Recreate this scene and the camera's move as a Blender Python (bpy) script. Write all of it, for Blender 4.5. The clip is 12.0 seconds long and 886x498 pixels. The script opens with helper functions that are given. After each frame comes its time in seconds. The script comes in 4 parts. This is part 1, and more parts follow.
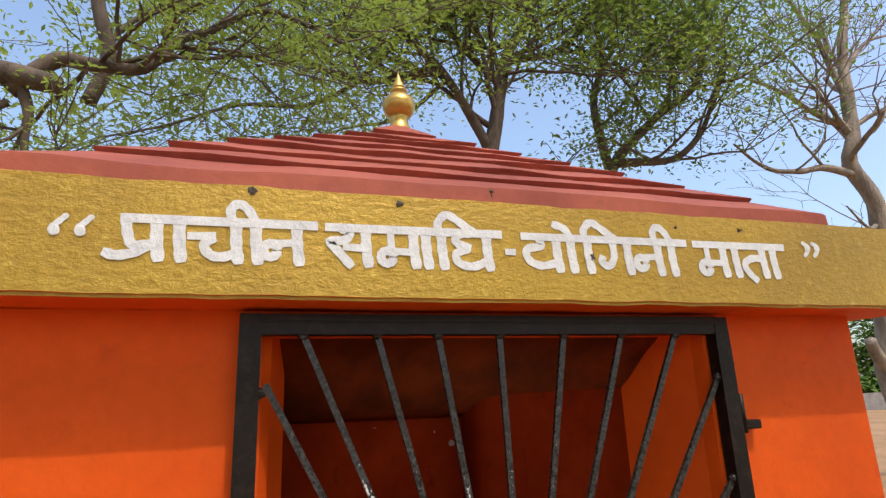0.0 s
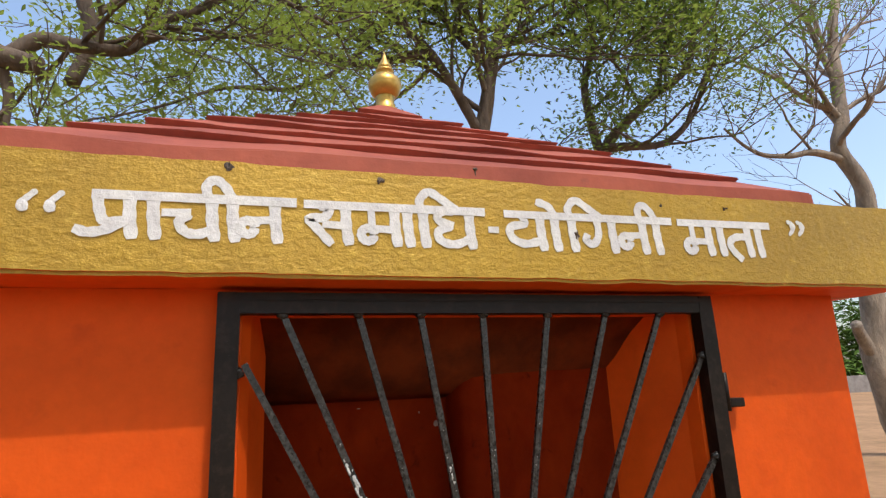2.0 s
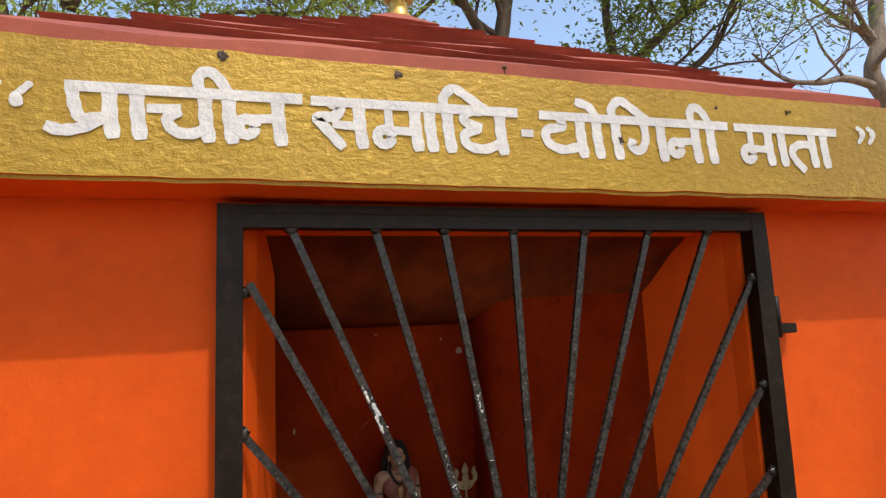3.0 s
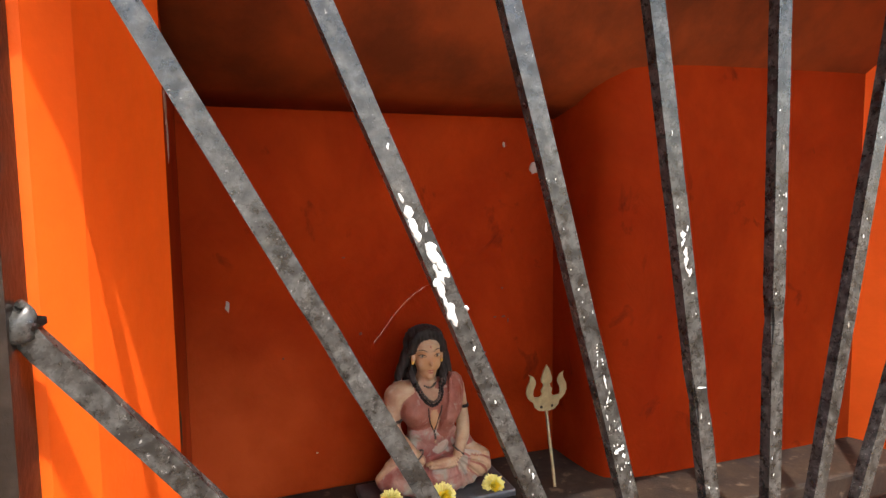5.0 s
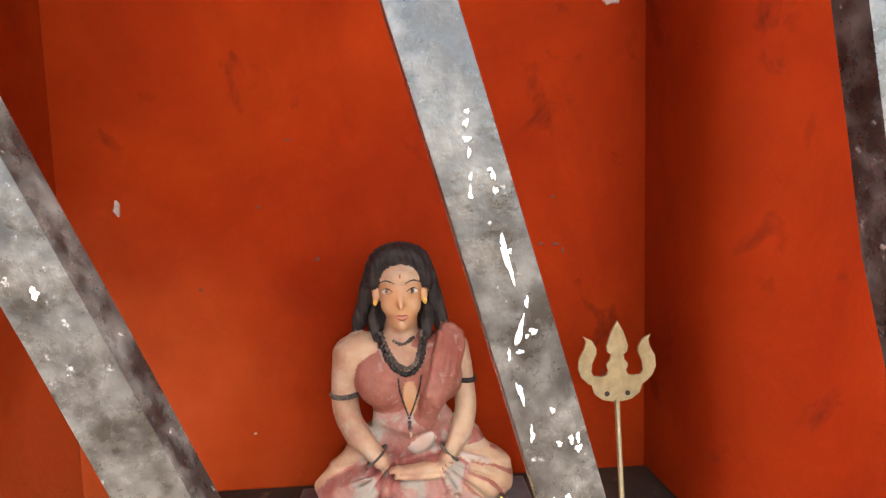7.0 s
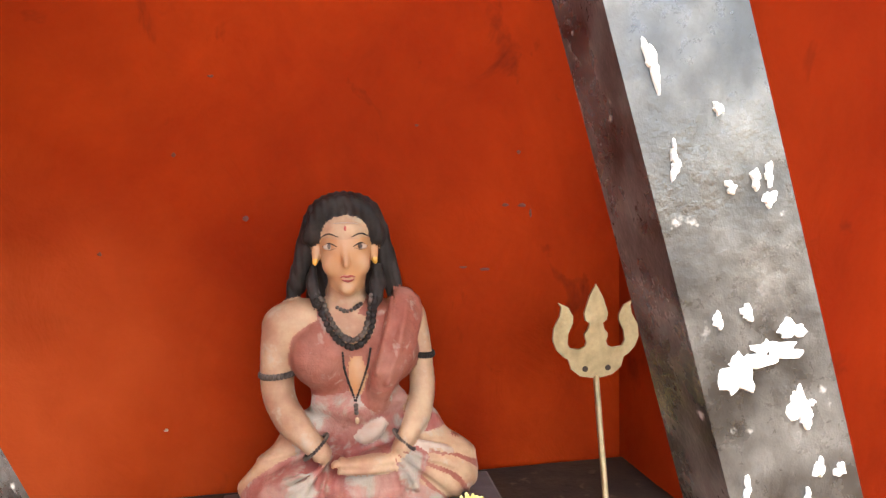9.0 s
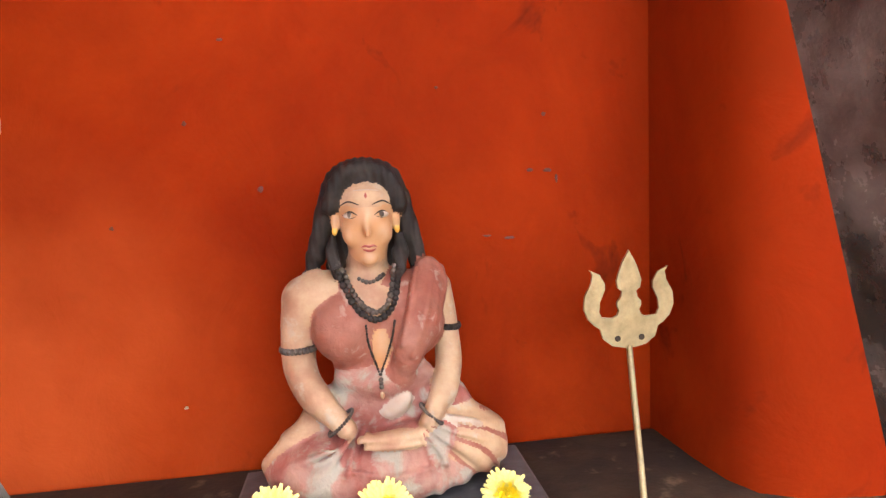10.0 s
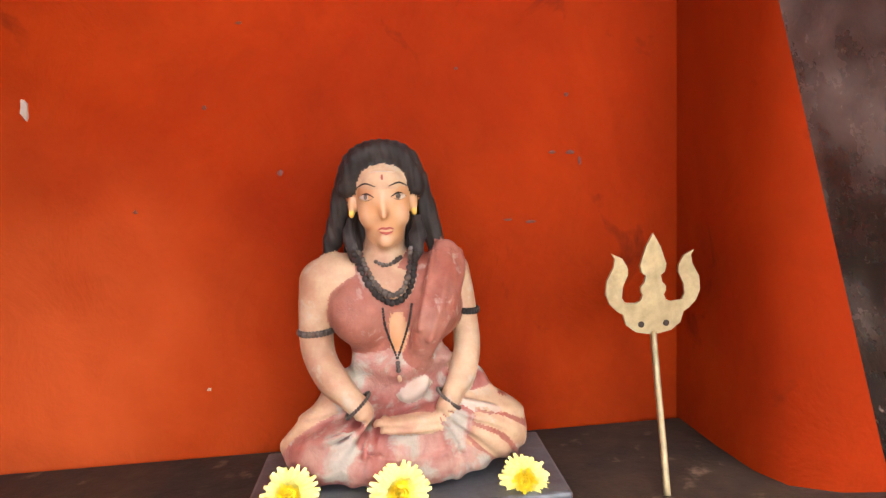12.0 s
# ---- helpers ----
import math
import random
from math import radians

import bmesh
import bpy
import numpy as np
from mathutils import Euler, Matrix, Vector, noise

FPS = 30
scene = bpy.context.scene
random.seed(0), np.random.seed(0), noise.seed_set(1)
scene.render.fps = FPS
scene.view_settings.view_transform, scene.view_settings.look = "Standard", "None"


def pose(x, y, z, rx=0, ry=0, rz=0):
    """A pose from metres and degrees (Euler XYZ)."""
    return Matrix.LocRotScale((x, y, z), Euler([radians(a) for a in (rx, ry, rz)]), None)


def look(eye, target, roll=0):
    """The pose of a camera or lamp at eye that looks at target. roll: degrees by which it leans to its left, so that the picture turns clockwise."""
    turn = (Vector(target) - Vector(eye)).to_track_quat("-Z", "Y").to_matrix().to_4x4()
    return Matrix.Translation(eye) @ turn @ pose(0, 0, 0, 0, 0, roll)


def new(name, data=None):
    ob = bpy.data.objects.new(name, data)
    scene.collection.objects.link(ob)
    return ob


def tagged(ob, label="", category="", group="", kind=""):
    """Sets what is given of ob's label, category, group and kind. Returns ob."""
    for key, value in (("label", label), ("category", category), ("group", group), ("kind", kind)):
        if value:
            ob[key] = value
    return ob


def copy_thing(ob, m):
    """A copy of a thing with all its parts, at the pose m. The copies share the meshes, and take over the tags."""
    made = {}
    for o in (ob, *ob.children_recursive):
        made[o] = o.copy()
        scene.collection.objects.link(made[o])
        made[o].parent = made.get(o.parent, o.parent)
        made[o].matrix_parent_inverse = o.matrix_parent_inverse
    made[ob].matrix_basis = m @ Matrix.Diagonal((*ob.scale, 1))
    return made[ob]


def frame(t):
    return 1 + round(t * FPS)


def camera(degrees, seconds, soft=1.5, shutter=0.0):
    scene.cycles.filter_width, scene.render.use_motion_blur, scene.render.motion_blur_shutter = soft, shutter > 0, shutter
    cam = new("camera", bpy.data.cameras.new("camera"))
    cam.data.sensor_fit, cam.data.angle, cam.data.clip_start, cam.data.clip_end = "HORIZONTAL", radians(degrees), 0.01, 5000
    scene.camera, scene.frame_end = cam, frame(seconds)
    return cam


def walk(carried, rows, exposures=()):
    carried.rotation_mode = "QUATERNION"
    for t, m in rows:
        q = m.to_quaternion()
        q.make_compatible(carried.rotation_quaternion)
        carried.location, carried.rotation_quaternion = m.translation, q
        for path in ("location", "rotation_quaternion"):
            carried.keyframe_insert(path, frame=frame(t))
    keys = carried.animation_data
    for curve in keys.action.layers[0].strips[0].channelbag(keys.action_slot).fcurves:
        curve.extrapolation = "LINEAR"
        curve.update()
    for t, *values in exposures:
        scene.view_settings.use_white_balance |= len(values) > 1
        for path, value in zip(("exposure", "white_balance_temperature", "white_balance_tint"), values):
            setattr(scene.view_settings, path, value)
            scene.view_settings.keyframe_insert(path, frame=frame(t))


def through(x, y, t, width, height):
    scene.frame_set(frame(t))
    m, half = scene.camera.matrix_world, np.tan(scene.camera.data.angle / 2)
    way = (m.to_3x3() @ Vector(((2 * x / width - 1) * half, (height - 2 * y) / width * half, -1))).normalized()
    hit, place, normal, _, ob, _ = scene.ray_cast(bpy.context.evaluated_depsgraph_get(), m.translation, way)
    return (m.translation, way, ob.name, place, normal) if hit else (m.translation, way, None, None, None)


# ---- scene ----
from mathutils.geometry import tessellate_polygon

cam = camera(73.5, 12.0, soft=1.35)
PATH = [
    (0.0, look((-0.496, -1.123, 1.507), (0.086, 0.721, 2.018), -2.2)),
    (0.5, look((-0.495, -1.129, 1.508), (0.101, 0.711, 2.019), -2.3)),
    (1.0, look((-0.485, -1.132, 1.508), (0.125, 0.703, 2.019), -2.4)),
    (1.5, look((-0.477, -1.126, 1.503), (0.140, 0.710, 2.002), -2.4)),
    (2.0, look((-0.474, -1.110, 1.496), (0.137, 0.737, 1.959), -2.5)),
    (2.5, look((-0.469, -1.059, 1.483), (0.127, 0.811, 1.871), -2.7)),
    (3.0, look((-0.458, -0.979, 1.478), (0.116, 0.920, 1.731), -2.4)),
    (3.5, look((-0.444, -0.809, 1.451), (0.145, 1.100, 1.551), -2.1)),
    (3.7, look((-0.440, -0.744, 1.437), (0.149, 1.167, 1.488), -2.0)),
    (5.3, pose(-0.3682, -0.2788, 1.3695, 84.55, 0.59, -20.59)),
    (5.5, pose(-0.3214, -0.2684, 1.3582, 85.04, 0.85, -17.25)),
    (6, pose(-0.2355, -0.2192, 1.3291, 85.07, 1.54, -9.46)),
    (6.5, pose(-0.1887, -0.1446, 1.2969, 85.80, 2.16, -4.14)),
    (7, pose(-0.1907, -0.1063, 1.2739, 84.43, 1.67, -3.90)),
    (7.2, pose(-0.1913, -0.0964, 1.2651, 84.37, 1.78, -4.47)),
    (9, pose(-0.1950, -0.0490, 1.2268, 86.45, 1.14, -9.50)),
    (9.5, pose(-0.1911, -0.0339, 1.2328, 83.73, 1.89, -8.78)),
    (10, pose(-0.2005, -0.0328, 1.2207, 84.24, 2.30, -8.55)),
    (10.5, pose(-0.1969, -0.0313, 1.2165, 84.38, 2.25, -7.53)),
    (11, pose(-0.1932, -0.0300, 1.2141, 84.54, 2.54, -6.44)),
    (11.5, pose(-0.1922, -0.0285, 1.2129, 84.74, 2.49, -5.04)),
    (12, pose(-0.1928, -0.0295, 1.2159, 83.43, 2.54, -5.53)),
]
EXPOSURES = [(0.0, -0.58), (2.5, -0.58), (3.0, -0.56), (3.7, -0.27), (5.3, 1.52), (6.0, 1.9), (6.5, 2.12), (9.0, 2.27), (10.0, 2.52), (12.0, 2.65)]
walk(cam, PATH, EXPOSURES)

# ---- light: a high sun from the front, clear hazy sky ----
TO_SUN = Vector((0.36, -1.0, 1.95)).normalized()
world = bpy.data.worlds.new("sky")
scene.world = world
world.use_nodes = True
wn = world.node_tree.nodes
sky = wn.new("ShaderNodeTexSky")
sky.sky_type = "NISHITA"
sky.sun_disc = False
sky.sun_elevation = math.asin(TO_SUN.z)
sky.sun_rotation = math.atan2(TO_SUN.x, TO_SUN.y)
sky.air_density, sky.dust_density, sky.ozone_density = 1.1, 3.6, 1.2
wn["Background"].inputs["Strength"].default_value = 0.44
world.node_tree.links.new(sky.outputs[0], wn["Background"].inputs["Color"])
sun_data = bpy.data.lights.new("sun", "SUN")
sun_data.energy, sun_data.angle, sun_data.color = 3.2, radians(0.6), (1.0, 0.95, 0.86)
sun = new("sun", sun_data)
sun.matrix_world = look(TO_SUN * 30, (0, 0, 0))


# ---- materials ----
def material(name, color, rough=0.6, metal=0.0, second=None, scale=6.0, mix=(0.4, 0.65), bump=0.15, bump_scale=60.0,
             grain=0.12, spots=None, spot_scale=25.0, spot_edge=(0.66, 0.72), coat=0.0, distort=0.0, stretch=(1, 1, 1),
             vary=0.0, bump_distance=0.004, spec=0.5):
    """A painted or natural surface: a base, a second tone in patches, specks, fine grain and relief."""
    m = bpy.data.materials.new(name)
    m.use_nodes = True
    n, l = m.node_tree.nodes, m.node_tree.links
    b = n["Principled BSDF"]
    b.inputs["Roughness"].default_value = rough
    b.inputs["Metallic"].default_value = metal
    b.inputs["Coat Weight"].default_value = coat
    b.inputs["Coat Roughness"].default_value = 0.15
    b.inputs["Specular IOR Level"].default_value = spec
    co = n.new("ShaderNodeTexCoord")
    mp = n.new("ShaderNodeMapping")
    mp.inputs["Scale"].default_value = stretch
    l.new(co.outputs["Object"], mp.inputs["Vector"])

    def noise_tex(s, detail=6.0, rough_=0.6):
        t = n.new("ShaderNodeTexNoise")
        t.inputs["Scale"].default_value = s
        t.inputs["Detail"].default_value = detail
        t.inputs["Roughness"].default_value = rough_
        t.inputs["Distortion"].default_value = distort
        l.new(mp.outputs[0], t.inputs["Vector"])
        return t

    def ramp(src, lo, hi):
        r = n.new("ShaderNodeMapRange")
        r.inputs["From Min"].default_value, r.inputs["From Max"].default_value = lo, hi
        l.new(src, r.inputs["Value"])
        return r.outputs["Result"]

    def blend(fac, a, c, mode="MIX"):
        x = n.new("ShaderNodeMix")
        x.data_type, x.blend_type = "RGBA", mode
        if isinstance(fac, float):
            x.inputs["Factor"].default_value = fac
        else:
            l.new(fac, x.inputs["Factor"])
        for k, v in ((6, a), (7, c)):
            if isinstance(v, tuple):
                x.inputs[k].default_value = (*v, 1)
            else:
                l.new(v, x.inputs[k])
        return x.outputs[2]

    out = color
    if second:
        out = blend(ramp(noise_tex(scale).outputs["Fac"], *mix), color, second)
    if spots:
        out = blend(ramp(noise_tex(spot_scale, 4.0).outputs["Fac"], *spot_edge), out, spots)
    g = noise_tex(bump_scale, 5.0, 0.65)
    if grain:
        dark = n.new("ShaderNodeMapRange")
        dark.inputs["To Min"].default_value, dark.inputs["To Max"].default_value = 1 - grain, 1 + grain
        dark.inputs["From Min"].default_value, dark.inputs["From Max"].default_value = 0.3, 0.7
        l.new(g.outputs["Fac"], dark.inputs["Value"])
        out = blend(1.0, out, dark.outputs["Result"], "MULTIPLY")
    if vary:
        oi = n.new("ShaderNodeNewGeometry")
        r = n.new("ShaderNodeMapRange")
        r.inputs["To Min"].default_value, r.inputs["To Max"].default_value = 1 - vary, 1 + vary
        l.new(oi.outputs["Random Per Island"], r.inputs["Value"])
        out = blend(1.0, out, r.outputs["Result"], "MULTIPLY")
    if isinstance(out, tuple):
        b.inputs["Base Color"].default_value = (*out, 1)
    else:
        l.new(out, b.inputs["Base Color"])
    if bump:
        bp = n.new("ShaderNodeBump")
        bp.inputs["Strength"].default_value = bump
        bp.inputs["Distance"].default_value = bump_distance
        l.new(g.outputs["Fac"], bp.inputs["Height"])
        l.new(bp.outputs[0], b.inputs["Normal"])
    return m


M_ORANGE = material("orange_paint", (0.80, 0.105, 0.004), 0.65, spec=0.25, second=(0.72, 0.085, 0.003), scale=3.0, bump=0.25, bump_scale=35,
                    grain=0.05, spots=(0.62, 0.07, 0.004), spot_scale=9, spot_edge=(0.6, 0.8))
# the walls' orange darkened and reddened: the niche's shade put into its colour
M_INNER = material("shade_darkened_vermilion", (0.2280, 0.0228, 0.0026), 0.75, spec=0.03, second=(0.1482, 0.0106, 0.0014), scale=5.0, mix=(0.34, 0.68), bump=0.40, bump_scale=22,
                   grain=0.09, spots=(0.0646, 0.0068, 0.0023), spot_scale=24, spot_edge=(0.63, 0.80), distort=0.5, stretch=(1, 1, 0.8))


def faded_lit_patch(m, at, reach, tone):
    """A pale ragged-edged patch: faded paint, and bounced daylight put into its colour."""
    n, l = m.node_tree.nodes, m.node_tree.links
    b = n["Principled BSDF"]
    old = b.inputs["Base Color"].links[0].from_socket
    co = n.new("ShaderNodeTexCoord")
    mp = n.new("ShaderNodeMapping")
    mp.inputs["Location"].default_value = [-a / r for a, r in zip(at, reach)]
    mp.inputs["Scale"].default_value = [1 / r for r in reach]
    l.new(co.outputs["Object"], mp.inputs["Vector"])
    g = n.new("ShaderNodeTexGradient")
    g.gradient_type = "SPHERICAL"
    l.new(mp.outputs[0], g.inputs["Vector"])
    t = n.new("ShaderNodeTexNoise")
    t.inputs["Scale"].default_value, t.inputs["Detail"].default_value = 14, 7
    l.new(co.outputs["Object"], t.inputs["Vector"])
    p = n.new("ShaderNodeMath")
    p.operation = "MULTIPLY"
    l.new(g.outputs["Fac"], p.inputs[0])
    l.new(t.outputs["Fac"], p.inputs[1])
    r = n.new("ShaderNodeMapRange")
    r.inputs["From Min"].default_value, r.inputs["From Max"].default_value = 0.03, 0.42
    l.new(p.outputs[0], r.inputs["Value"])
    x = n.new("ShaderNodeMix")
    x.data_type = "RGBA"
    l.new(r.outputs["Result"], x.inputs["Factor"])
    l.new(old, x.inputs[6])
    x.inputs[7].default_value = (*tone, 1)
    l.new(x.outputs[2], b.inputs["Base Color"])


faded_lit_patch(M_INNER, (-0.44, 0.33, 1.10), (0.22, 0.2, 0.20), (0.36, 0.054, 0.012))
M_GOLD = material("gold_wall_paint", (0.50, 0.31, 0.035), 0.42, metal=0.25, second=(0.40, 0.24, 0.03), scale=3.5, bump=0.75, bump_scale=80,
                  grain=0.12, spots=(0.60, 0.40, 0.07), spot_scale=40, spot_edge=(0.6, 0.75), bump_distance=0.005, stretch=(0.7, 1, 1))
M_WHITE = material("white_lettering_paint", (0.78, 0.77, 0.76), 0.5, second=(0.66, 0.65, 0.66), scale=20, bump=0.6, bump_scale=60, grain=0.05)
M_ROOF = material("red_oxide_roof_paint", (0.37, 0.092, 0.058), 0.65, spec=0.3, second=(0.27, 0.062, 0.042), scale=4, bump=0.3, bump_scale=40,
                  grain=0.08, spots=(0.16, 0.05, 0.04), spot_scale=14, spot_edge=(0.66, 0.8))
M_BLACK = material("black_gate_enamel", (0.013, 0.0085, 0.0065), 0.38, second=(0.030, 0.020, 0.015), scale=45, mix=(0.5, 0.7), bump=0.5, bump_scale=110,
                   grain=0.25, spots=(0.12, 0.10, 0.09), spot_scale=160, spot_edge=(0.72, 0.76), bump_distance=0.0012, spec=0.22)
M_BAR = material("worn_black_bar_enamel", (0.009, 0.0085, 0.008), 0.26, second=(0.055, 0.053, 0.050), scale=125, mix=(0.40, 0.66), bump=0.4, bump_scale=300,
                 grain=0.45, spots=(0.24, 0.23, 0.22), spot_scale=330, spot_edge=(0.66, 0.73), bump_distance=0.0005, spec=0.5)


def patchy_gloss(m, lo, hi, scale):
    """Gloss that changes in small patches where the enamel is rubbed."""
    n, l = m.node_tree.nodes, m.node_tree.links
    co, t, r = n.new("ShaderNodeTexCoord"), n.new("ShaderNodeTexNoise"), n.new("ShaderNodeMapRange")
    t.inputs["Scale"].default_value, t.inputs["Detail"].default_value, t.inputs["Roughness"].default_value = scale, 8, 0.7
    r.inputs["From Min"].default_value, r.inputs["From Max"].default_value = 0.42, 0.6
    r.inputs["To Min"].default_value, r.inputs["To Max"].default_value = lo, hi
    l.new(co.outputs["Object"], t.inputs["Vector"])
    l.new(t.outputs["Fac"], r.inputs["Value"])
    l.new(r.outputs["Result"], n["Principled BSDF"].inputs["Roughness"])


patchy_gloss(M_BAR, 0.2, 0.42, 140)
M_FLAKE = material("white_paint_blob", (0.70, 0.70, 0.68), 0.35, second=(0.42, 0.41, 0.39), scale=90, bump=0.7, bump_scale=200, grain=0.1, bump_distance=0.001)
M_STEEL = material("bare_steel", (0.30, 0.26, 0.23), 0.38, metal=0.85, second=(0.16, 0.13, 0.11), scale=50, bump=0.4, bump_scale=150, grain=0.2, bump_distance=0.001)
M_STONE = material("dark_sooty_plinth", (0.030, 0.018, 0.011), 0.68, spec=0.25, second=(0.012, 0.008, 0.007), scale=22, bump=0.4, bump_scale=90,
                   grain=0.25, spots=(0.088, 0.061, 0.044), spot_scale=45, spot_edge=(0.60, 0.72), bump_distance=0.002)
M_SOOT = material("soot_stain", (0.075, 0.008, 0.003), 0.7, bump=0.0, grain=0.1)
M_SLAB = material("grey_base_slab", (0.061, 0.063, 0.069), 0.4, second=(0.033, 0.033, 0.037), scale=60, bump=0.3, bump_scale=150, grain=0.2,
                  spots=(0.165, 0.165, 0.165), spot_scale=120, spot_edge=(0.7, 0.78), bump_distance=0.001)
M_BRASS = material("dull_brass", (0.275, 0.209, 0.110), 0.45, metal=0.45, second=(0.198, 0.143, 0.072), scale=70, bump=0.3, bump_scale=200, grain=0.15,
                   spots=(0.132, 0.088, 0.044), spot_scale=110, spot_edge=(0.68, 0.8), bump_distance=0.001)
M_FINIAL = material("gold_finial_paint", (0.62, 0.40, 0.10), 0.33, metal=0.7, second=(0.5, 0.3, 0.07), scale=14, bump=0.1, bump_scale=60, grain=0.08)
M_SKIN = material("statue_cream_paint", (0.3360, 0.2201, 0.1344), 0.6, spec=0.25, second=(0.2348, 0.1214, 0.0730), scale=45, bump=0.25, bump_scale=120, grain=0.06,
                  spots=(0.3024, 0.2394, 0.1806), spot_scale=70, spot_edge=(0.58, 0.70), bump_distance=0.002)
M_FACE = material("statue_face_paint", (0.3256, 0.1478, 0.0546), 0.5, second=(0.3168, 0.1760, 0.0924), scale=40, bump=0.1, bump_scale=120, grain=0.05,
                  spots=(0.2626, 0.0931, 0.0424), spot_scale=55, spot_edge=(0.68, 0.74), bump_distance=0.001)
M_CLOTH = material("statue_faded_red_paint", (0.1800, 0.0496, 0.0320), 0.6, spec=0.25, second=(0.2199, 0.0896, 0.0624), scale=38, mix=(0.40, 0.62), bump=0.45, bump_scale=110, grain=0.14,
                   spots=(0.2719, 0.1880, 0.1480), spot_scale=85, spot_edge=(0.60, 0.70), bump_distance=0.003, distort=0.3)
M_LAP = material("statue_worn_pink_paint", (0.1997, 0.0555, 0.0444), 0.6, spec=0.25, second=(0.2441, 0.1294, 0.0998), scale=34, mix=(0.40, 0.62), bump=0.5, bump_scale=100, grain=0.14,
                 spots=(0.2330, 0.1960, 0.1590), spot_scale=50, spot_edge=(0.51, 0.60), bump_distance=0.003, distort=0.4)
M_HAIR = material("statue_black_paint", (0.012, 0.009, 0.008), 0.72, spec=0.2, second=(0.026, 0.019, 0.016), scale=60, bump=0.4, bump_scale=140, grain=0.2,
                  spots=(0.140, 0.112, 0.098), spot_scale=90, spot_edge=(0.68, 0.76), bump_distance=0.001)
M_BEAD = material("statue_grey_bead_paint", (0.034, 0.024, 0.021), 0.75, spec=0.2, second=(0.098, 0.077, 0.063), scale=90, bump=0.6, bump_scale=260, grain=0.2, bump_distance=0.001)
M_PALE = material("statue_chalky_paint", (0.3402, 0.2737, 0.2219), 0.6, spec=0.2, second=(0.2663, 0.1775, 0.1331), scale=60, bump=0.2, bump_scale=120, grain=0.08, bump_distance=0.001)
M_EAR = material("statue_yellow_paint", (0.462, 0.252, 0.035), 0.45, bump=0.1, grain=0.05)
M_LIP = material("statue_dark_red_paint", (0.22, 0.034, 0.024), 0.5, bump=0.0, grain=0.0)
M_PETAL = material("pale_yellow_petal", (0.704, 0.608, 0.128), 0.55, second=(0.704, 0.640, 0.272), scale=120, bump=0.0, grain=0.05, vary=0.08)
M_HEART = material("deep_yellow_petal", (0.85, 0.66, 0.02), 0.55, bump=0.0, grain=0.05, vary=0.1)
M_BARK = material("brown_bark", (0.13, 0.095, 0.07), 0.85, second=(0.07, 0.05, 0.038), scale=5, bump=0.8, bump_scale=22, grain=0.25, bump_distance=0.03, stretch=(1, 1, 0.35))
M_BARKGREY = material("pale_grey_bark", (0.29, 0.235, 0.18), 0.85, second=(0.15, 0.12, 0.092), scale=4, bump=1.0, bump_scale=20, grain=0.2, bump_distance=0.03, stretch=(1, 1, 0.4))
def leaf_material(name, color, light, through=0.45):
    m = material(name, color, 0.45, second=light, scale=0.9, bump=0.0, grain=0.0, vary=0.4)
    n, l = m.node_tree.nodes, m.node_tree.links
    b = n["Principled BSDF"]
    t = n.new("ShaderNodeBsdfTranslucent")
    t.inputs["Color"].default_value = (light[0] * 1.6, light[1] * 1.7, light[2] * 1.2, 1)
    x = n.new("ShaderNodeMixShader")
    x.inputs[0].default_value = through
    l.new(b.outputs[0], x.inputs[1])
    l.new(t.outputs[0], x.inputs[2])
    l.new(x.outputs[0], n["Material Output"].inputs["Surface"])
    return m


M_LEAF = leaf_material("green_leaf", (0.12, 0.165, 0.036), (0.21, 0.26, 0.062))
M_LEAFDARK = leaf_material("dark_green_leaf", (0.075, 0.12, 0.026), (0.14, 0.20, 0.040), 0.4)
M_EARTH = material("dusty_earth", (0.33, 0.20, 0.11), 0.95, spec=0.1, second=(0.24, 0.145, 0.078), scale=0.35, bump=0.5, bump_scale=4, grain=0.15,
                   spots=(0.2, 0.13, 0.07), spot_scale=1.6, spot_edge=(0.6, 0.75), bump_distance=0.03)
M_BUSH = material("far_foliage", (0.07, 0.13, 0.025), 0.95, spec=0.05, second=(0.12, 0.18, 0.04), scale=0.6, bump=0.0, grain=0.1, vary=0.35)
# mottled orange-brown, taken darker so that the colour holds the vault's shade
M_CEIL = material("shade_darkened_ceiling", (0.20, 0.040, 0.0095), 0.75, spec=0.1, second=(0.11, 0.025, 0.008), scale=9, mix=(0.42, 0.62), bump=0.25, bump_scale=30, grain=0.08)
M_CHIP = material("pale_plaster_chip", (0.303, 0.231, 0.198), 0.7, second=(0.231, 0.143, 0.110), scale=90, bump=0.2, grain=0.1)
M_GREYWALL = material("grey_boundary_wall", (0.22, 0.20, 0.18), 0.85, second=(0.15, 0.13, 0.12), scale=2, bump=0.3, bump_scale=12, grain=0.15)
M_VAN = material("white_vehicle_paint", (0.75, 0.75, 0.74), 0.3, coat=0.4, bump=0.0, grain=0.02)
M_GLASS = material("dark_vehicle_glass", (0.02, 0.025, 0.03), 0.08, bump=0.0, grain=0.0, spec=0.8)
M_RUBBER = material("tyre_rubber", (0.02, 0.02, 0.02), 0.8, bump=0.2, grain=0.1)


# ---- building helpers ----
def link(name, bm, mats, parent=None, label="", smooth=False):
    me = bpy.data.meshes.new(name)
    bmesh.ops.recalc_face_normals(bm, faces=bm.faces)
    bm.to_mesh(me)
    bm.free()
    for m in (mats if isinstance(mats, (list, tuple)) else [mats]):
        me.materials.append(m)
    if smooth:
        me.shade_smooth()
    ob = new(name, me)
    if parent:
        ob.parent = parent
    if label:
        tagged(ob, label)
    return ob


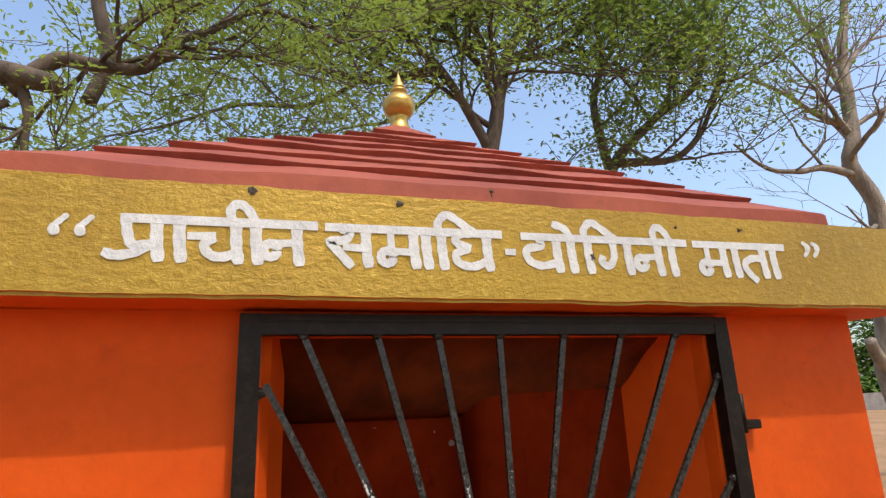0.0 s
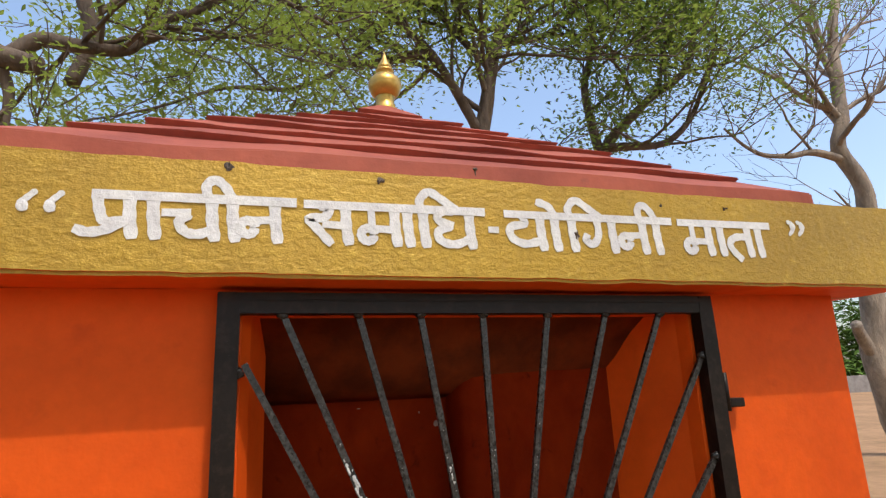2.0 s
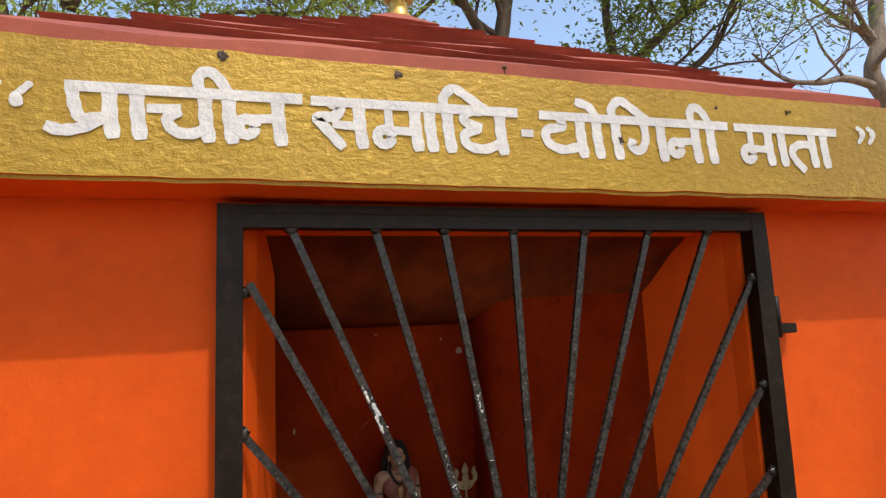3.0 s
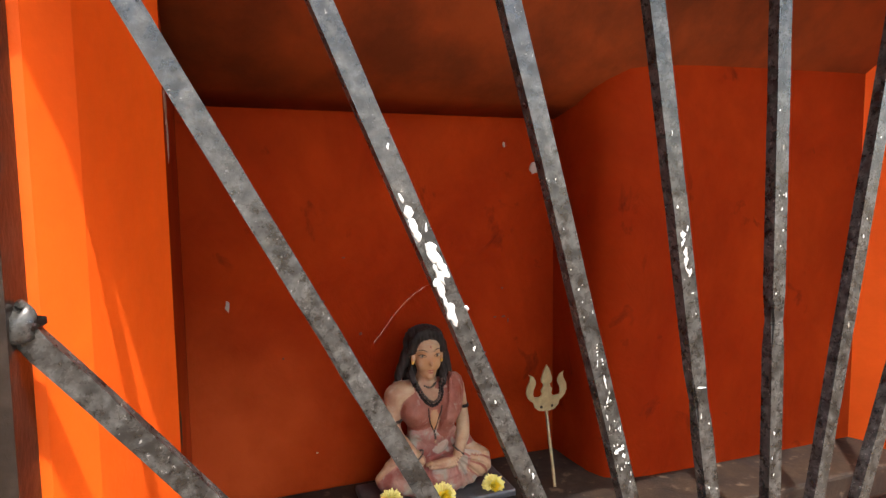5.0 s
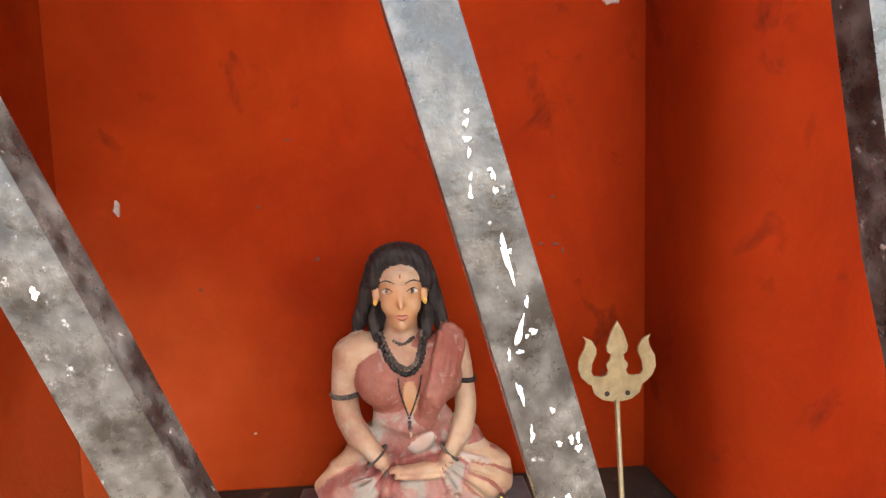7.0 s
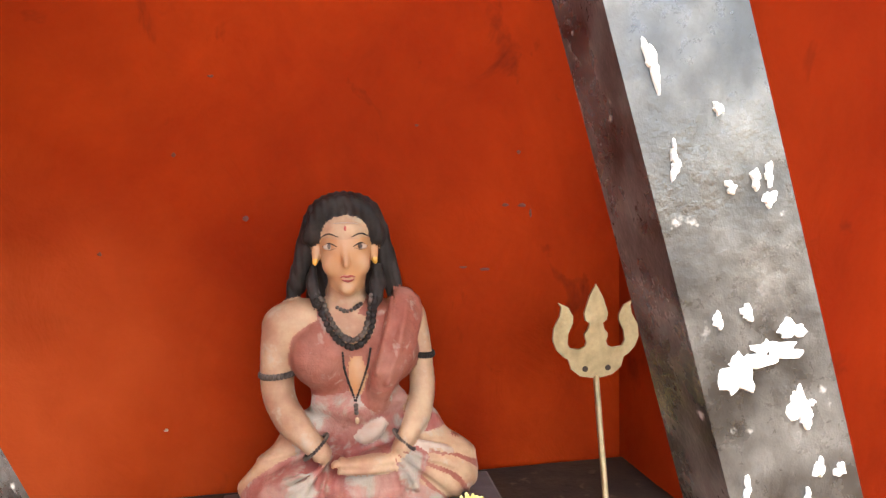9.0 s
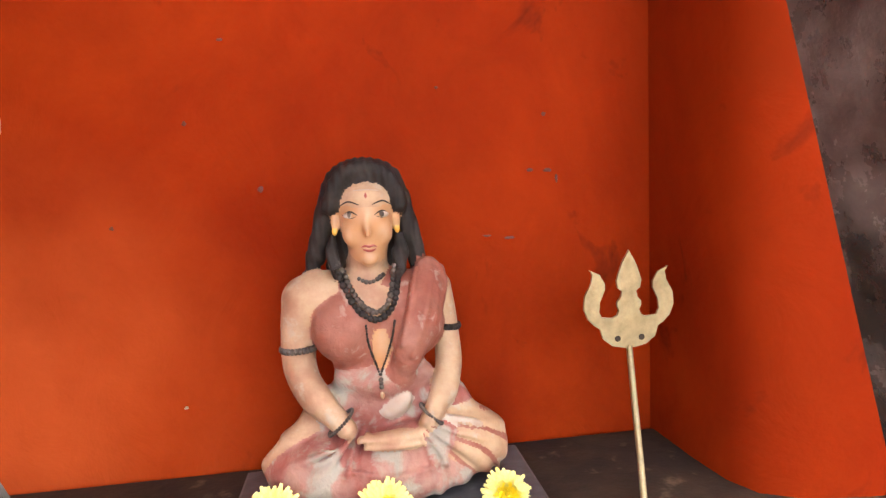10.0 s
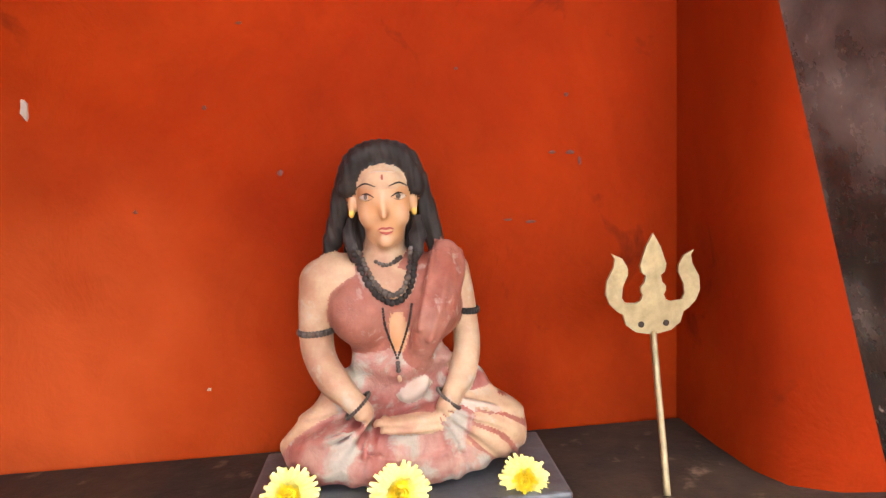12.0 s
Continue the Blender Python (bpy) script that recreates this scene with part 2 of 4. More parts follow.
def part(name, bm, mat, parent, label="", smooth=False):
    return link(name, bm, mat, parent, label, smooth)


def thing(name, label, category, at=(0, 0, 0), group="", kind=""):
    ob = new(name)
    ob.location = at
    ob.empty_display_size = 0.02
    return tagged(ob, label, category, group, kind)


def add_box(bm, lo, hi, bevel=0.0, segments=2):
    t = bmesh.new()
    bmesh.ops.create_cube(t, size=1.0)
    lo, hi = Vector(lo), Vector(hi)
    for v in t.verts:
        v.co = Vector((a + (c + 0.5) * (b - a) for a, b, c in zip(lo, hi, v.co)))
    if bevel:
        bmesh.ops.bevel(t, geom=t.edges[:], offset=bevel, segments=segments, affect="EDGES", profile=0.5)
    merge(bm, t)
    return bm


def merge(bm, t, mat=0):
    me = bpy.data.meshes.new("tmp")
    for f in t.faces:
        f.material_index = mat
    t.to_mesh(me)
    t.free()
    bm.from_mesh(me)
    bpy.data.meshes.remove(me)


def box(lo, hi, bevel=0.0, segments=2):
    return add_box(bmesh.new(), lo, hi, bevel, segments)


def add_tube(bm, pts, radii, sides=8, mat=0, cap=True, flat=1.0):
    """A round rod through pts; radii one number or one a point."""
    pts = [Vector(p) for p in pts]
    if not isinstance(radii, (list, tuple)):
        radii = [radii] * len(pts)
    rings, ref = [], None
    for i, p in enumerate(pts):
        d = (pts[min(i + 1, len(pts) - 1)] - pts[max(i - 1, 0)]).normalized()
        if ref is None:
            ref = d.orthogonal().normalized()
        ref = (ref - d * ref.dot(d)).normalized()
        side = d.cross(ref)
        rings.append([bm.verts.new(p + (ref * math.cos(a) + side * math.sin(a) * flat) * radii[i])
                      for a in (2 * math.pi * k / sides for k in range(sides))])
    for a, b in zip(rings[:-1], rings[1:]):
        for k in range(sides):
            f = bm.faces.new((a[k], a[(k + 1) % sides], b[(k + 1) % sides], b[k]))
            f.material_index = mat
    if cap:
        for r in (rings[0][::-1], rings[-1]):
            f = bm.faces.new(r)
            f.material_index = mat
    return bm


def smooth_path(pts, steps=6):
    """Catmull-Rom through pts."""
    pts = [Vector(p) for p in pts]
    q = [pts[0] * 2 - pts[1]] + pts + [pts[-1] * 2 - pts[-2]]
    out = []
    for i in range(1, len(q) - 2):
        for s in range(steps):
            t = s / steps
            a, b, c, d = q[i - 1], q[i], q[i + 1], q[i + 2]
            out.append(0.5 * (2 * b + (c - a) * t + (2 * a - 5 * b + 4 * c - d) * t * t + (3 * b - a - 3 * c + d) * t ** 3))
    return out + [pts[-1]]


def add_ball(bm, c, r, mat=0, u=20, v=12):
    t = bmesh.new()
    bmesh.ops.create_uvsphere(t, u_segments=u, v_segments=v, radius=1.0)
    for w in t.verts:
        w.co = Vector(c) + Vector((w.co.x * r[0], w.co.y * r[1], w.co.z * r[2]))
    merge(bm, t, mat)
    return bm


def prism(plan, z0, z1):
    """An upright solid over a plan outline."""
    bm = bmesh.new()
    lo = [bm.verts.new((x, y, z0)) for x, y in plan]
    hi = [bm.verts.new((x, y, z1)) for x, y in plan]
    n = len(plan)
    for i in range(n):
        bm.faces.new((lo[i], lo[(i + 1) % n], hi[(i + 1) % n], hi[i]))
    bm.faces.new([bm.verts.new(v.co) for v in lo[::-1]]), bm.faces.new([bm.verts.new(v.co) for v in hi])
    return bm


def lathe(profile, sides=28, centre=(0, 0, 0)):
    bm = bmesh.new()
    rings = [[bm.verts.new((centre[0] + r * math.cos(2 * math.pi * k / sides), centre[1] + r * math.sin(2 * math.pi * k / sides), centre[2] + z))
              for k in range(sides)] for r, z in profile]
    for a, b in zip(rings[:-1], rings[1:]):
        for k in range(sides):
            bm.faces.new((a[k], a[(k + 1) % sides], b[(k + 1) % sides], b[k]))
    bm.faces.new(rings[0][::-1]), bm.faces.new(rings[-1])
    return bm


def structure(name, bm, mat, label, category, smooth=False):
    return tagged(link(name, bm, mat, smooth=smooth), label, category, kind="structure")
# ---- ground ----
bm = bmesh.new()
bmesh.ops.create_grid(bm, x_segments=60, y_segments=60, size=400)
for v in bm.verts:
    d = v.co.xy.length
    v.co.z = -0.02 + (0.25 * noise.noise(v.co * 0.02) if d > 30 else 0)
structure("ground", bm, M_EARTH, "dusty brown bare earth round the shrine", "ground")

# ---- the shrine's walls ----
Y0 = 0.02          # face of the front wall
LINTEL = 1.655
EAVE = 1.69        # underside of the beam
BACK = 0.348       # inner back wall
SHELF = 1.0475      # top of the altar ledge
# wall plans slanted, bent and kept shallow to fit the camera's view
left_plan = [(-0.94, Y0), (-0.488, Y0), (-0.472, 0.05), (-0.441, 0.185), (-0.443, 0.200), (-0.444, BACK), (-0.444, 0.46), (-0.80, 0.46), (-0.80, 1.70), (-0.94, 1.70)]
right_curve = [(0.478, 0.055), (0.425, 0.15), (0.39, 0.226), (0.22, 0.229), (0.13, 0.231), (0.065, 0.234), (0.032, 0.239), (0.011, 0.250), (0.003, 0.268), (0.0, 0.300), (-0.0015, BACK)]
right_plan = [(0.94, 1.70), (0.80, 1.70), (0.80, 0.46), (-0.0015, 0.46)] + right_curve[::-1] + [(0.485, Y0), (0.94, Y0)]


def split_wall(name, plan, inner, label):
    """A wall whose inner faces carry the paint darkened to stand for shade."""
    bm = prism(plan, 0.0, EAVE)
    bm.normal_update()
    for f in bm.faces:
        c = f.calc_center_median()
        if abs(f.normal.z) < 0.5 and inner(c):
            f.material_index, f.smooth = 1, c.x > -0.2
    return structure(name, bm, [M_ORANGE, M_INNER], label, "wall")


split_wall("wall_left", left_plan, lambda c: c.y > 0.186 and c.x > -0.5, "bright orange painted masonry wall, doorway reveal slanted to fit the camera's view")
split_wall("wall_right", right_plan, lambda c: c.y > 0.2265 and c.x < 0.38 and c.y < 0.4, "bright orange painted masonry wall, doorway reveal slanted to fit the camera's view")
structure("wall_back", box((-0.4435, BACK, 0), (-0.0015, 0.46, EAVE)), M_INNER, "vermilion back wall with stains behind the statue, darkened to stand for shade", "wall")
structure("wall_rear", box((-0.94, 1.702, 0), (0.94, 1.86, EAVE)), M_ORANGE, "orange painted rear wall of the shrine", "wall")

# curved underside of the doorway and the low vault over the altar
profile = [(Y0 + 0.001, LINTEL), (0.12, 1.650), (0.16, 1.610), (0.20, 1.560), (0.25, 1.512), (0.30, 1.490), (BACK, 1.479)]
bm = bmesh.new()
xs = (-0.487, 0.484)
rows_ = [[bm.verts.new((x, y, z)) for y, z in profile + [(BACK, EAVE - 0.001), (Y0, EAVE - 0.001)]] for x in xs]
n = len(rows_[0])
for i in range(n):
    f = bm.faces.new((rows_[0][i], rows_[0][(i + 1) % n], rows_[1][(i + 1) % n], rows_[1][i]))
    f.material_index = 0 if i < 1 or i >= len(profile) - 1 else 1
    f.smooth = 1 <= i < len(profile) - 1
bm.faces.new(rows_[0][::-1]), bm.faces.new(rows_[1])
structure("ceiling", bm, [M_ORANGE, M_CEIL], "mottled orange curved ceiling over the altar, darkened to stand for shade", "ceiling")
structure("floor", box((-0.80, -0.02, -0.01), (0.80, 1.70, 0.012)), M_STONE, "dark floor of the shrine", "floor")

altar = thing("altar", "dark sooty masonry altar ledge against the back wall", "altar", (-0.2, 0.24, 0))
part("ledge", box((-0.30, -0.09, SHELF - 0.04), (0.60, 0.108, SHELF), 0.004), M_STONE, altar)
part("base_block", box((-0.30, -0.082, 0.012), (0.60, 0.108, SHELF - 0.0405)), M_STONE, altar)

# pale chips where plaster shows on the inner walls
def chip(x, z, w, h, seed, on_right=False):
    r = random.Random(seed)
    pts = [(w * math.cos(a) * r.uniform(0.6, 1.1), h * math.sin(a) * r.uniform(0.6, 1.1)) for a in (k * 2 * math.pi / 9 for k in range(9))]
    bm = bmesh.new()
    lo = [bm.verts.new((x + a, BACK + 0.001, z + b)) for a, b in pts]
    hi = [bm.verts.new((x + a * 0.9, BACK - 0.0012, z + b * 0.9)) for a, b in pts]
    bm.faces.new(hi)
    for i in range(9):
        bm.faces.new((lo[i], lo[(i + 1) % 9], hi[(i + 1) % 9], hi[i]))
    return part("plaster_chip", bm, M_CHIP, bpy.data.objects["wall_back"], "pale bare plaster chip")


for i, (x, z, w, h) in enumerate([(-0.057, 1.412, 0.0085, 0.010), (-0.415, 1.262, 0.0030, 0.0075), (-0.25, 1.456, 0.005, 0.0012), (-0.325, 1.085, 0.0015, 0.0012),
                                  (-0.10, 1.44, 0.002, 0.004)]):
    chip(x + (0.014 if x < -0.3 else 0.028), z + 0.006, w, h, i)
for i, (x, z, w, h) in enumerate([(-0.282, 1.220, 0.0016, 0.0018), (-0.324, 1.261, 0.0014, 0.0014), (-0.1, 1.262, 0.0015, 0.0013), (-0.110, 1.226, 0.0022, 0.0010), (-0.098, 1.2255, 0.0030, 0.0012), (-0.092, 1.220, 0.0010, 0.0024),
                                  (-0.14, 1.184, 0.0030, 0.0008), (-0.125, 1.182, 0.0035, 0.0010), (-0.17, 1.28, 0.0012, 0.001), (-0.37, 1.2, 0.0012, 0.0012),
                                  (-0.06, 1.12, 0.001, 0.003), (-0.3, 1.31, 0.002, 0.0008)]):
    r = random.Random(50 + i)
    bm = bmesh.new()
    add_ball(bm, (x + 0.025, BACK, z + 0.005), (w, 0.0005, h), u=9, v=6)
    for v in bm.verts:
        v.co += Vector((r.uniform(-1, 1) * w, 0, r.uniform(-1, 1) * h)) * 0.35
    part("soot_mark", bm, M_SOOT, bpy.data.objects["wall_back"], "small dark soot mark")

# a long chip and a soot mark on the left inner wall
wall_left = bpy.data.objects["wall_left"]
for y, z, w, h, mat, label in ((0.235, 1.462, 0.013, 0.016, M_CHIP, "pale bare plaster chip"), (0.242, 1.435, 0.004, 0.022, M_CHIP, "pale bare plaster chip"),
                               (0.225, 1.185, 0.006, 0.020, M_STONE, "black soot mark")):
    bm = bmesh.new()
    add_ball(bm, (-0.4436, y, z), (0.0014, w, h), u=16, v=10)
    for v in bm.verts:
        v.co += Vector((0, noise.noise(v.co * 170), noise.noise(v.co * 150 + Vector((5, 0, 0))))) * w * 0.7
    part("wall_mark", bm, mat, wall_left, label)

# ---- the beam with the lettering ----
FRONT = -0.105
beam = thing("fascia_beam", "gold painted concrete beam with white hand-painted lettering", "beam", (0, FRONT, EAVE), kind="structure")
for name, lo, hi in (("front_beam", (-1.06, 0, 0.0), (1.06, 0.16, 0.200)), ("side_beam", (-1.06, 0.162, 0.0), (-0.90, 1.93, 0.198)), ("side_beam", (0.90, 0.162, 0.0), (1.06, 1.93, 0.198)), ("rear_beam", (-1.06, 1.932, 0.0), (1.06, 2.09, 0.199))):
    bm = box(lo, hi)
    bmesh.ops.subdivide_edges(bm, edges=[e for e in bm.edges if e.calc_length() > 1.0], cuts=60, use_grid_fill=True)
    bmesh.ops.bevel(bm, geom=[e for e in bm.edges if len(e.link_faces) == 2 and e.calc_face_angle() > 1], offset=0.006, segments=2, affect="EDGES")
    for v in bm.verts:
        w = v.co + Vector((3, 7, 1))
        v.co.z += 0.0035 * noise.noise(w * 9) + (0.002 * noise.noise(w * 40))
        v.co.y += 0.0015 * noise.noise(w * 14)
    bm.normal_update()
    for f in bm.faces:
        f.material_index = 1 if f.normal.z < -0.7 else 0
    part(name, bm, [M_GOLD, M_ORANGE], beam)

# orange soffit strip between the beam and the wall
structure("soffit", box((-0.90, 0.056, EAVE + 0.002), (0.90, 1.60, EAVE + 0.06)), M_ORANGE, "orange underside of the eaves", "soffit")


def ribbon(bm, pts, width, y, thick=0.0006, steps=5, ends=1.0):
    """A brush stroke on the beam: a flat band with soft ends."""
    path = [p for p in smooth_path([(x, 0, z) for x, z in pts], steps)] if len(pts) > 2 else [Vector((x, 0, z)) for x, z in pts]
    fr, bk = [], []
    for i, p in enumerate(path):
        d = path[min(i + 1, len(path) - 1)] - path[max(i - 1, 0)]
        nrm = Vector((-d.z, 0, d.x)).normalized()
        w = width * 0.5 * (1 + 0.08 * math.sin(i * 1.7)) * (ends if i in (0, len(path) - 1) else 1)
        fr.append([bm.verts.new((p + nrm * w * s).to_tuple()) for s in (-1, 1)])
        bk.append([bm.verts.new((p + nrm * w * s * 1.02 + Vector((0, thick * 1.5, 0))).to_tuple()) for s in (-1, 1)])
    for v in [v for pr in fr for v in pr]:
        v.co.y += y
    for v in [v for pr in bk for v in pr]:
        v.co.y += y
    for a, b, c, d in zip(fr[:-1], fr[1:], bk[:-1], bk[1:]):
        bm.faces.new((a[0], b[0], b[1], a[1]))
        bm.faces.new((a[0], c[0], d[0], b[0]))
        bm.faces.new((a[1], b[1], d[1], c[1]))
    bm.faces.new((fr[0][0], fr[0][1], bk[0][1], bk[0][0]))
    bm.faces.new((fr[-1][1], fr[-1][0], bk[-1][0], bk[-1][1]))


# strokes of each letter: along from its stem and up from the foot, in letter heights
STEM = [[(0.0, 0.97), (0.02, 0.5), (0.09, 0.0)]]
ARC = lambda cx, cz, r, a0=0, a1=360, n=9: [(cx + r * math.cos(radians(a0 + (a1 - a0) * k / n)), cz + r * math.sin(radians(a0 + (a1 - a0) * k / n))) for k in range(n + 1)]
GLYPH = {
    "pra": STEM + [[(-0.62, 0.95), (-0.56, 0.60), (-0.42, 0.36), (0.0, 0.42)], [(0.0, 0.44), (-0.40, 0.20), (-0.75, 0.12), (-1.02, 0.20)]],
    "aa": STEM,
    "cha": STEM + [[(-1.02, 0.62), (-0.42, 0.64)], [(-0.44, 0.62), (-0.66, 0.42), (-0.52, 0.20), (-0.25, 0.16), (0.02, 0.26)]],
    "ii": STEM + [[(0.02, 0.97), (-0.16, 1.28), (-0.38, 1.44), (-0.56, 1.30), (-0.52, 0.97)]],
    "na": STEM + [[(0.0, 0.56), (-0.5, 0.52)], ARC(-0.58, 0.36, 0.16)],
    "sa": STEM + [[(-0.62, 0.95), (-0.38, 0.86), (-0.52, 0.66), (-0.86, 0.62), (-0.62, 0.34), (-0.32, 0.0)], [(-0.55, 0.50), (0.0, 0.47)]],
    "ma": STEM + [[(-0.58, 0.95), (-0.55, 0.42)], [(-0.58, 0.44), (0.02, 0.42)], ARC(-0.66, 0.28, 0.16)],
    "dha": STEM + [[(-0.40, 0.98), (-0.76, 0.94), (-0.82, 0.72), (-0.42, 0.60)], [(-0.46, 0.60), (-0.84, 0.42), (-0.74, 0.18), (-0.36, 0.12), (0.03, 0.28)]],
    "i": STEM + [[(-0.02, 0.95), (-0.08, 1.22), (0.16, 1.46), (0.50, 1.28), (0.95, 0.98)]],
    "ya": STEM + [[(-0.52, 0.95), (-0.46, 0.72), (-0.86, 0.62), (-0.84, 0.34), (-0.48, 0.18), (0.03, 0.28)]],
    "o": STEM + [[(0.02, 0.97), (-0.16, 1.24), (-0.52, 1.36)]],
    "ga": STEM + [[(-0.46, 0.95), (-0.44, 0.50), (-0.62, 0.24), (-0.84, 0.34), (-0.78, 0.52)]],
    "ta": STEM + [[(0.0, 0.62), (-0.44, 0.60), (-0.70, 0.42), (-0.58, 0.16), (-0.30, -0.10)]],
}
H = 0.0735
WORDS = [
    (-0.716, -0.404, [("pra", -0.662), ("aa", -0.628), ("cha", -0.540), ("ii", -0.508), ("na", -0.440)]),
    (-0.392, -0.055, [("sa", -0.320), ("ma", -0.232), ("aa", -0.208), ("i", -0.178), ("dha", -0.088)]),
    (-0.016, 0.371, [("ya", 0.060), ("o", 0.092), ("i", 0.130), ("ga", 0.222), ("na", 0.296), ("ii", 0.330)]),
    (0.385, 0.636, [("ma", 0.463), ("aa", 0.495), ("ta", 0.570), ("aa", 0.600)]),
]
INK = -0.0016
for x0, x1, letters in WORDS:
    bm = bmesh.new()
    base = 1.7475 - EAVE + 0.004 * (x0 + 0.7)
    ribbon(bm, [(x0, base + H * 0.97), (x1, base + H * 1.0)], 0.0150, INK - 0.0004)
    for g, sx in letters:
        for k, stroke in enumerate(GLYPH[g]):
            ribbon(bm, [(sx + u * H, base + v * H) for u, v in stroke], 0.0190 if k == 0 else 0.0160, INK - 0.0002 * k, ends=0.8)
    part("painted_word", bm, M_WHITE, beam, "white hand-painted word in an Indic script")
bm = bmesh.new()
ribbon(bm, [(-0.050, 0.0985), (-0.028, 0.0985)], 0.012, INK)
part("painted_dash", bm, M_WHITE, beam, "white painted dash")
for sx, sg in ((-0.812, 1), (-0.776, 1), (0.702, -1), (0.730, -1)):
    bm = bmesh.new()
    pts = [(sx + 0.022 * sg, 0.130), (sx + 0.010 * sg, 0.117), (sx + 0.002 * sg, 0.107), (sx + 0.012 * sg, 0.098)] if sg > 0 else \
          [(sx - 0.012, 0.150), (sx + 0.004, 0.143), (sx + 0.006, 0.134), (sx - 0.010, 0.116)]
    ribbon(bm, pts, 0.0095, INK, ends=0.45)
    add_ball(bm, (pts[2][0] + 0.003 * sg, INK, pts[2][1] - 0.003 * sg), (0.0085, 0.0008, 0.0095), u=14, v=8)
    part("quotation_mark", bm, M_WHITE, beam, "white painted quotation mark")

# small marks on the beam
for x, z, w, h in ((-0.517, 0.188, 0.010, 0.012), (-0.255, 0.182, 0.009, 0.007), (0.140, 0.095, 0.006, 0.013), (0.52, 0.172, 0.006, 0.004), (0.35, 0.168, 0.003, 0.003)):
    bm = add_ball(bmesh.new(), (x, -0.0005, z), (w * 0.7, 0.0022, h * 0.7), u=12, v=10)
    for v in bm.verts:
        v.co += Vector((noise.noise(v.co * 300), 0.3 * noise.noise(v.co * 200), noise.noise(v.co * 250))) * 0.007
    part("dirt_clump", bm, M_BARK, beam, "small dark clump of dirt in a crack")

# ---- stepped roof ----
roof = thing("stepped_roof", "red oxide painted stepped pyramid roof of the shrine", "roof", (-0.01, 0.937, EAVE + 0.2))
COURSES = 8
HALF = 0.935
SLOPE = 0.64
for k in range(COURSES):
    d0, d1 = HALF * k / COURSES, HALF * (k + 1) / COURSES
    zt = 0.070 + SLOPE * d0
    z1 = 0.070 + SLOPE * d1 - 0.026
    bm = bmesh.new()
    n_ = 24
    loops = []
    for r, z in ((HALF - d0 - (0.010 if k else 0), 0.0 if k == 0 else zt - 0.040), (HALF - d0 - (0.008 if k else 0), zt - 0.011 if k else 0.01), (HALF - d0 + (0.002 if k else -0.003), zt), (max(HALF - d1 - 0.03, 0.02), z1 + 0.029)):
        ring = []
        for sx, sy, ex, ey in ((-1, -1, 1, -1), (1, -1, 1, 1), (1, 1, -1, 1), (-1, 1, -1, -1)):
            for i in range(n_):
                t = i / n_
                p = Vector((r * (sx + (ex - sx) * t), r * (sy + (ey - sy) * t), z))
                wob = noise.noise(p * 5 + Vector((k * 3, 0, 0))) * 0.007 + noise.noise(p * 22) * 0.002
                ring.append(bm.verts.new(p + Vector((0, 0, wob if z > 0 else 0))))
        loops.append(ring)
    m_ = len(loops[0])
    for a, b in zip(loops[:-1], loops[1:]):
        for i in range(m_):
            bm.faces.new((a[i], a[(i + 1) % m_], b[(i + 1) % m_], b[i]))
    bm.faces.new(loops[-1])
    bm.faces.new(loops[0][::-1])
    bmesh.ops.bevel(bm, geom=[e for e in bm.edges if e.verts[0] in loops[2] and e.verts[1] in loops[2]], offset=0.003, segments=2, affect="EDGES")
    part("roof_course", bm, M_ROOF, roof)
bm = add_tube(bmesh.new(), [(-0.015, -0.930, 0.0), (-0.015, -0.931, 0.062)], 0.0028, 6)
add_ball(bm, (-0.015, -0.931, 0.064), (0.006, 0.006, 0.004), u=8, v=6)
part("nail", bm, M_BARK, roof, "rusty nail against the roof edge")

finial = thing("roof_finial", "gold painted pot-shaped finial on the roof's peak", "finial", (0, 0.96, 2.515))
part("foot", lathe([(0.040, 0.0), (0.046, 0.05), (0.038, 0.062), (0.034, 0.09), (0.040, 0.098)], centre=(0, 0, 0)), M_FINIAL, finial, smooth=True)
part("pot", lathe([(0.036, 0.098), (0.052, 0.112), (0.063, 0.135), (0.066, 0.152), (0.060, 0.172), (0.046, 0.188), (0.030, 0.196)]), M_FINIAL, finial, smooth=True)
part("neck", lathe([(0.030, 0.196), (0.026, 0.202), (0.034, 0.208), (0.036, 0.214), (0.030, 0.222)]), M_FINIAL, finial, smooth=True)
part("spike", lathe([(0.030, 0.222), (0.028, 0.234), (0.016, 0.256), (0.007, 0.280), (0.002, 0.300)]), M_FINIAL, finial, smooth=True)

# ---- the gate ----
gate = thing("iron_gate", "black enamelled iron gate of fanned square bars, shut", "gate", (0, 0, 0))
W, TOP, BOT = 0.53, 1.68, 0.03


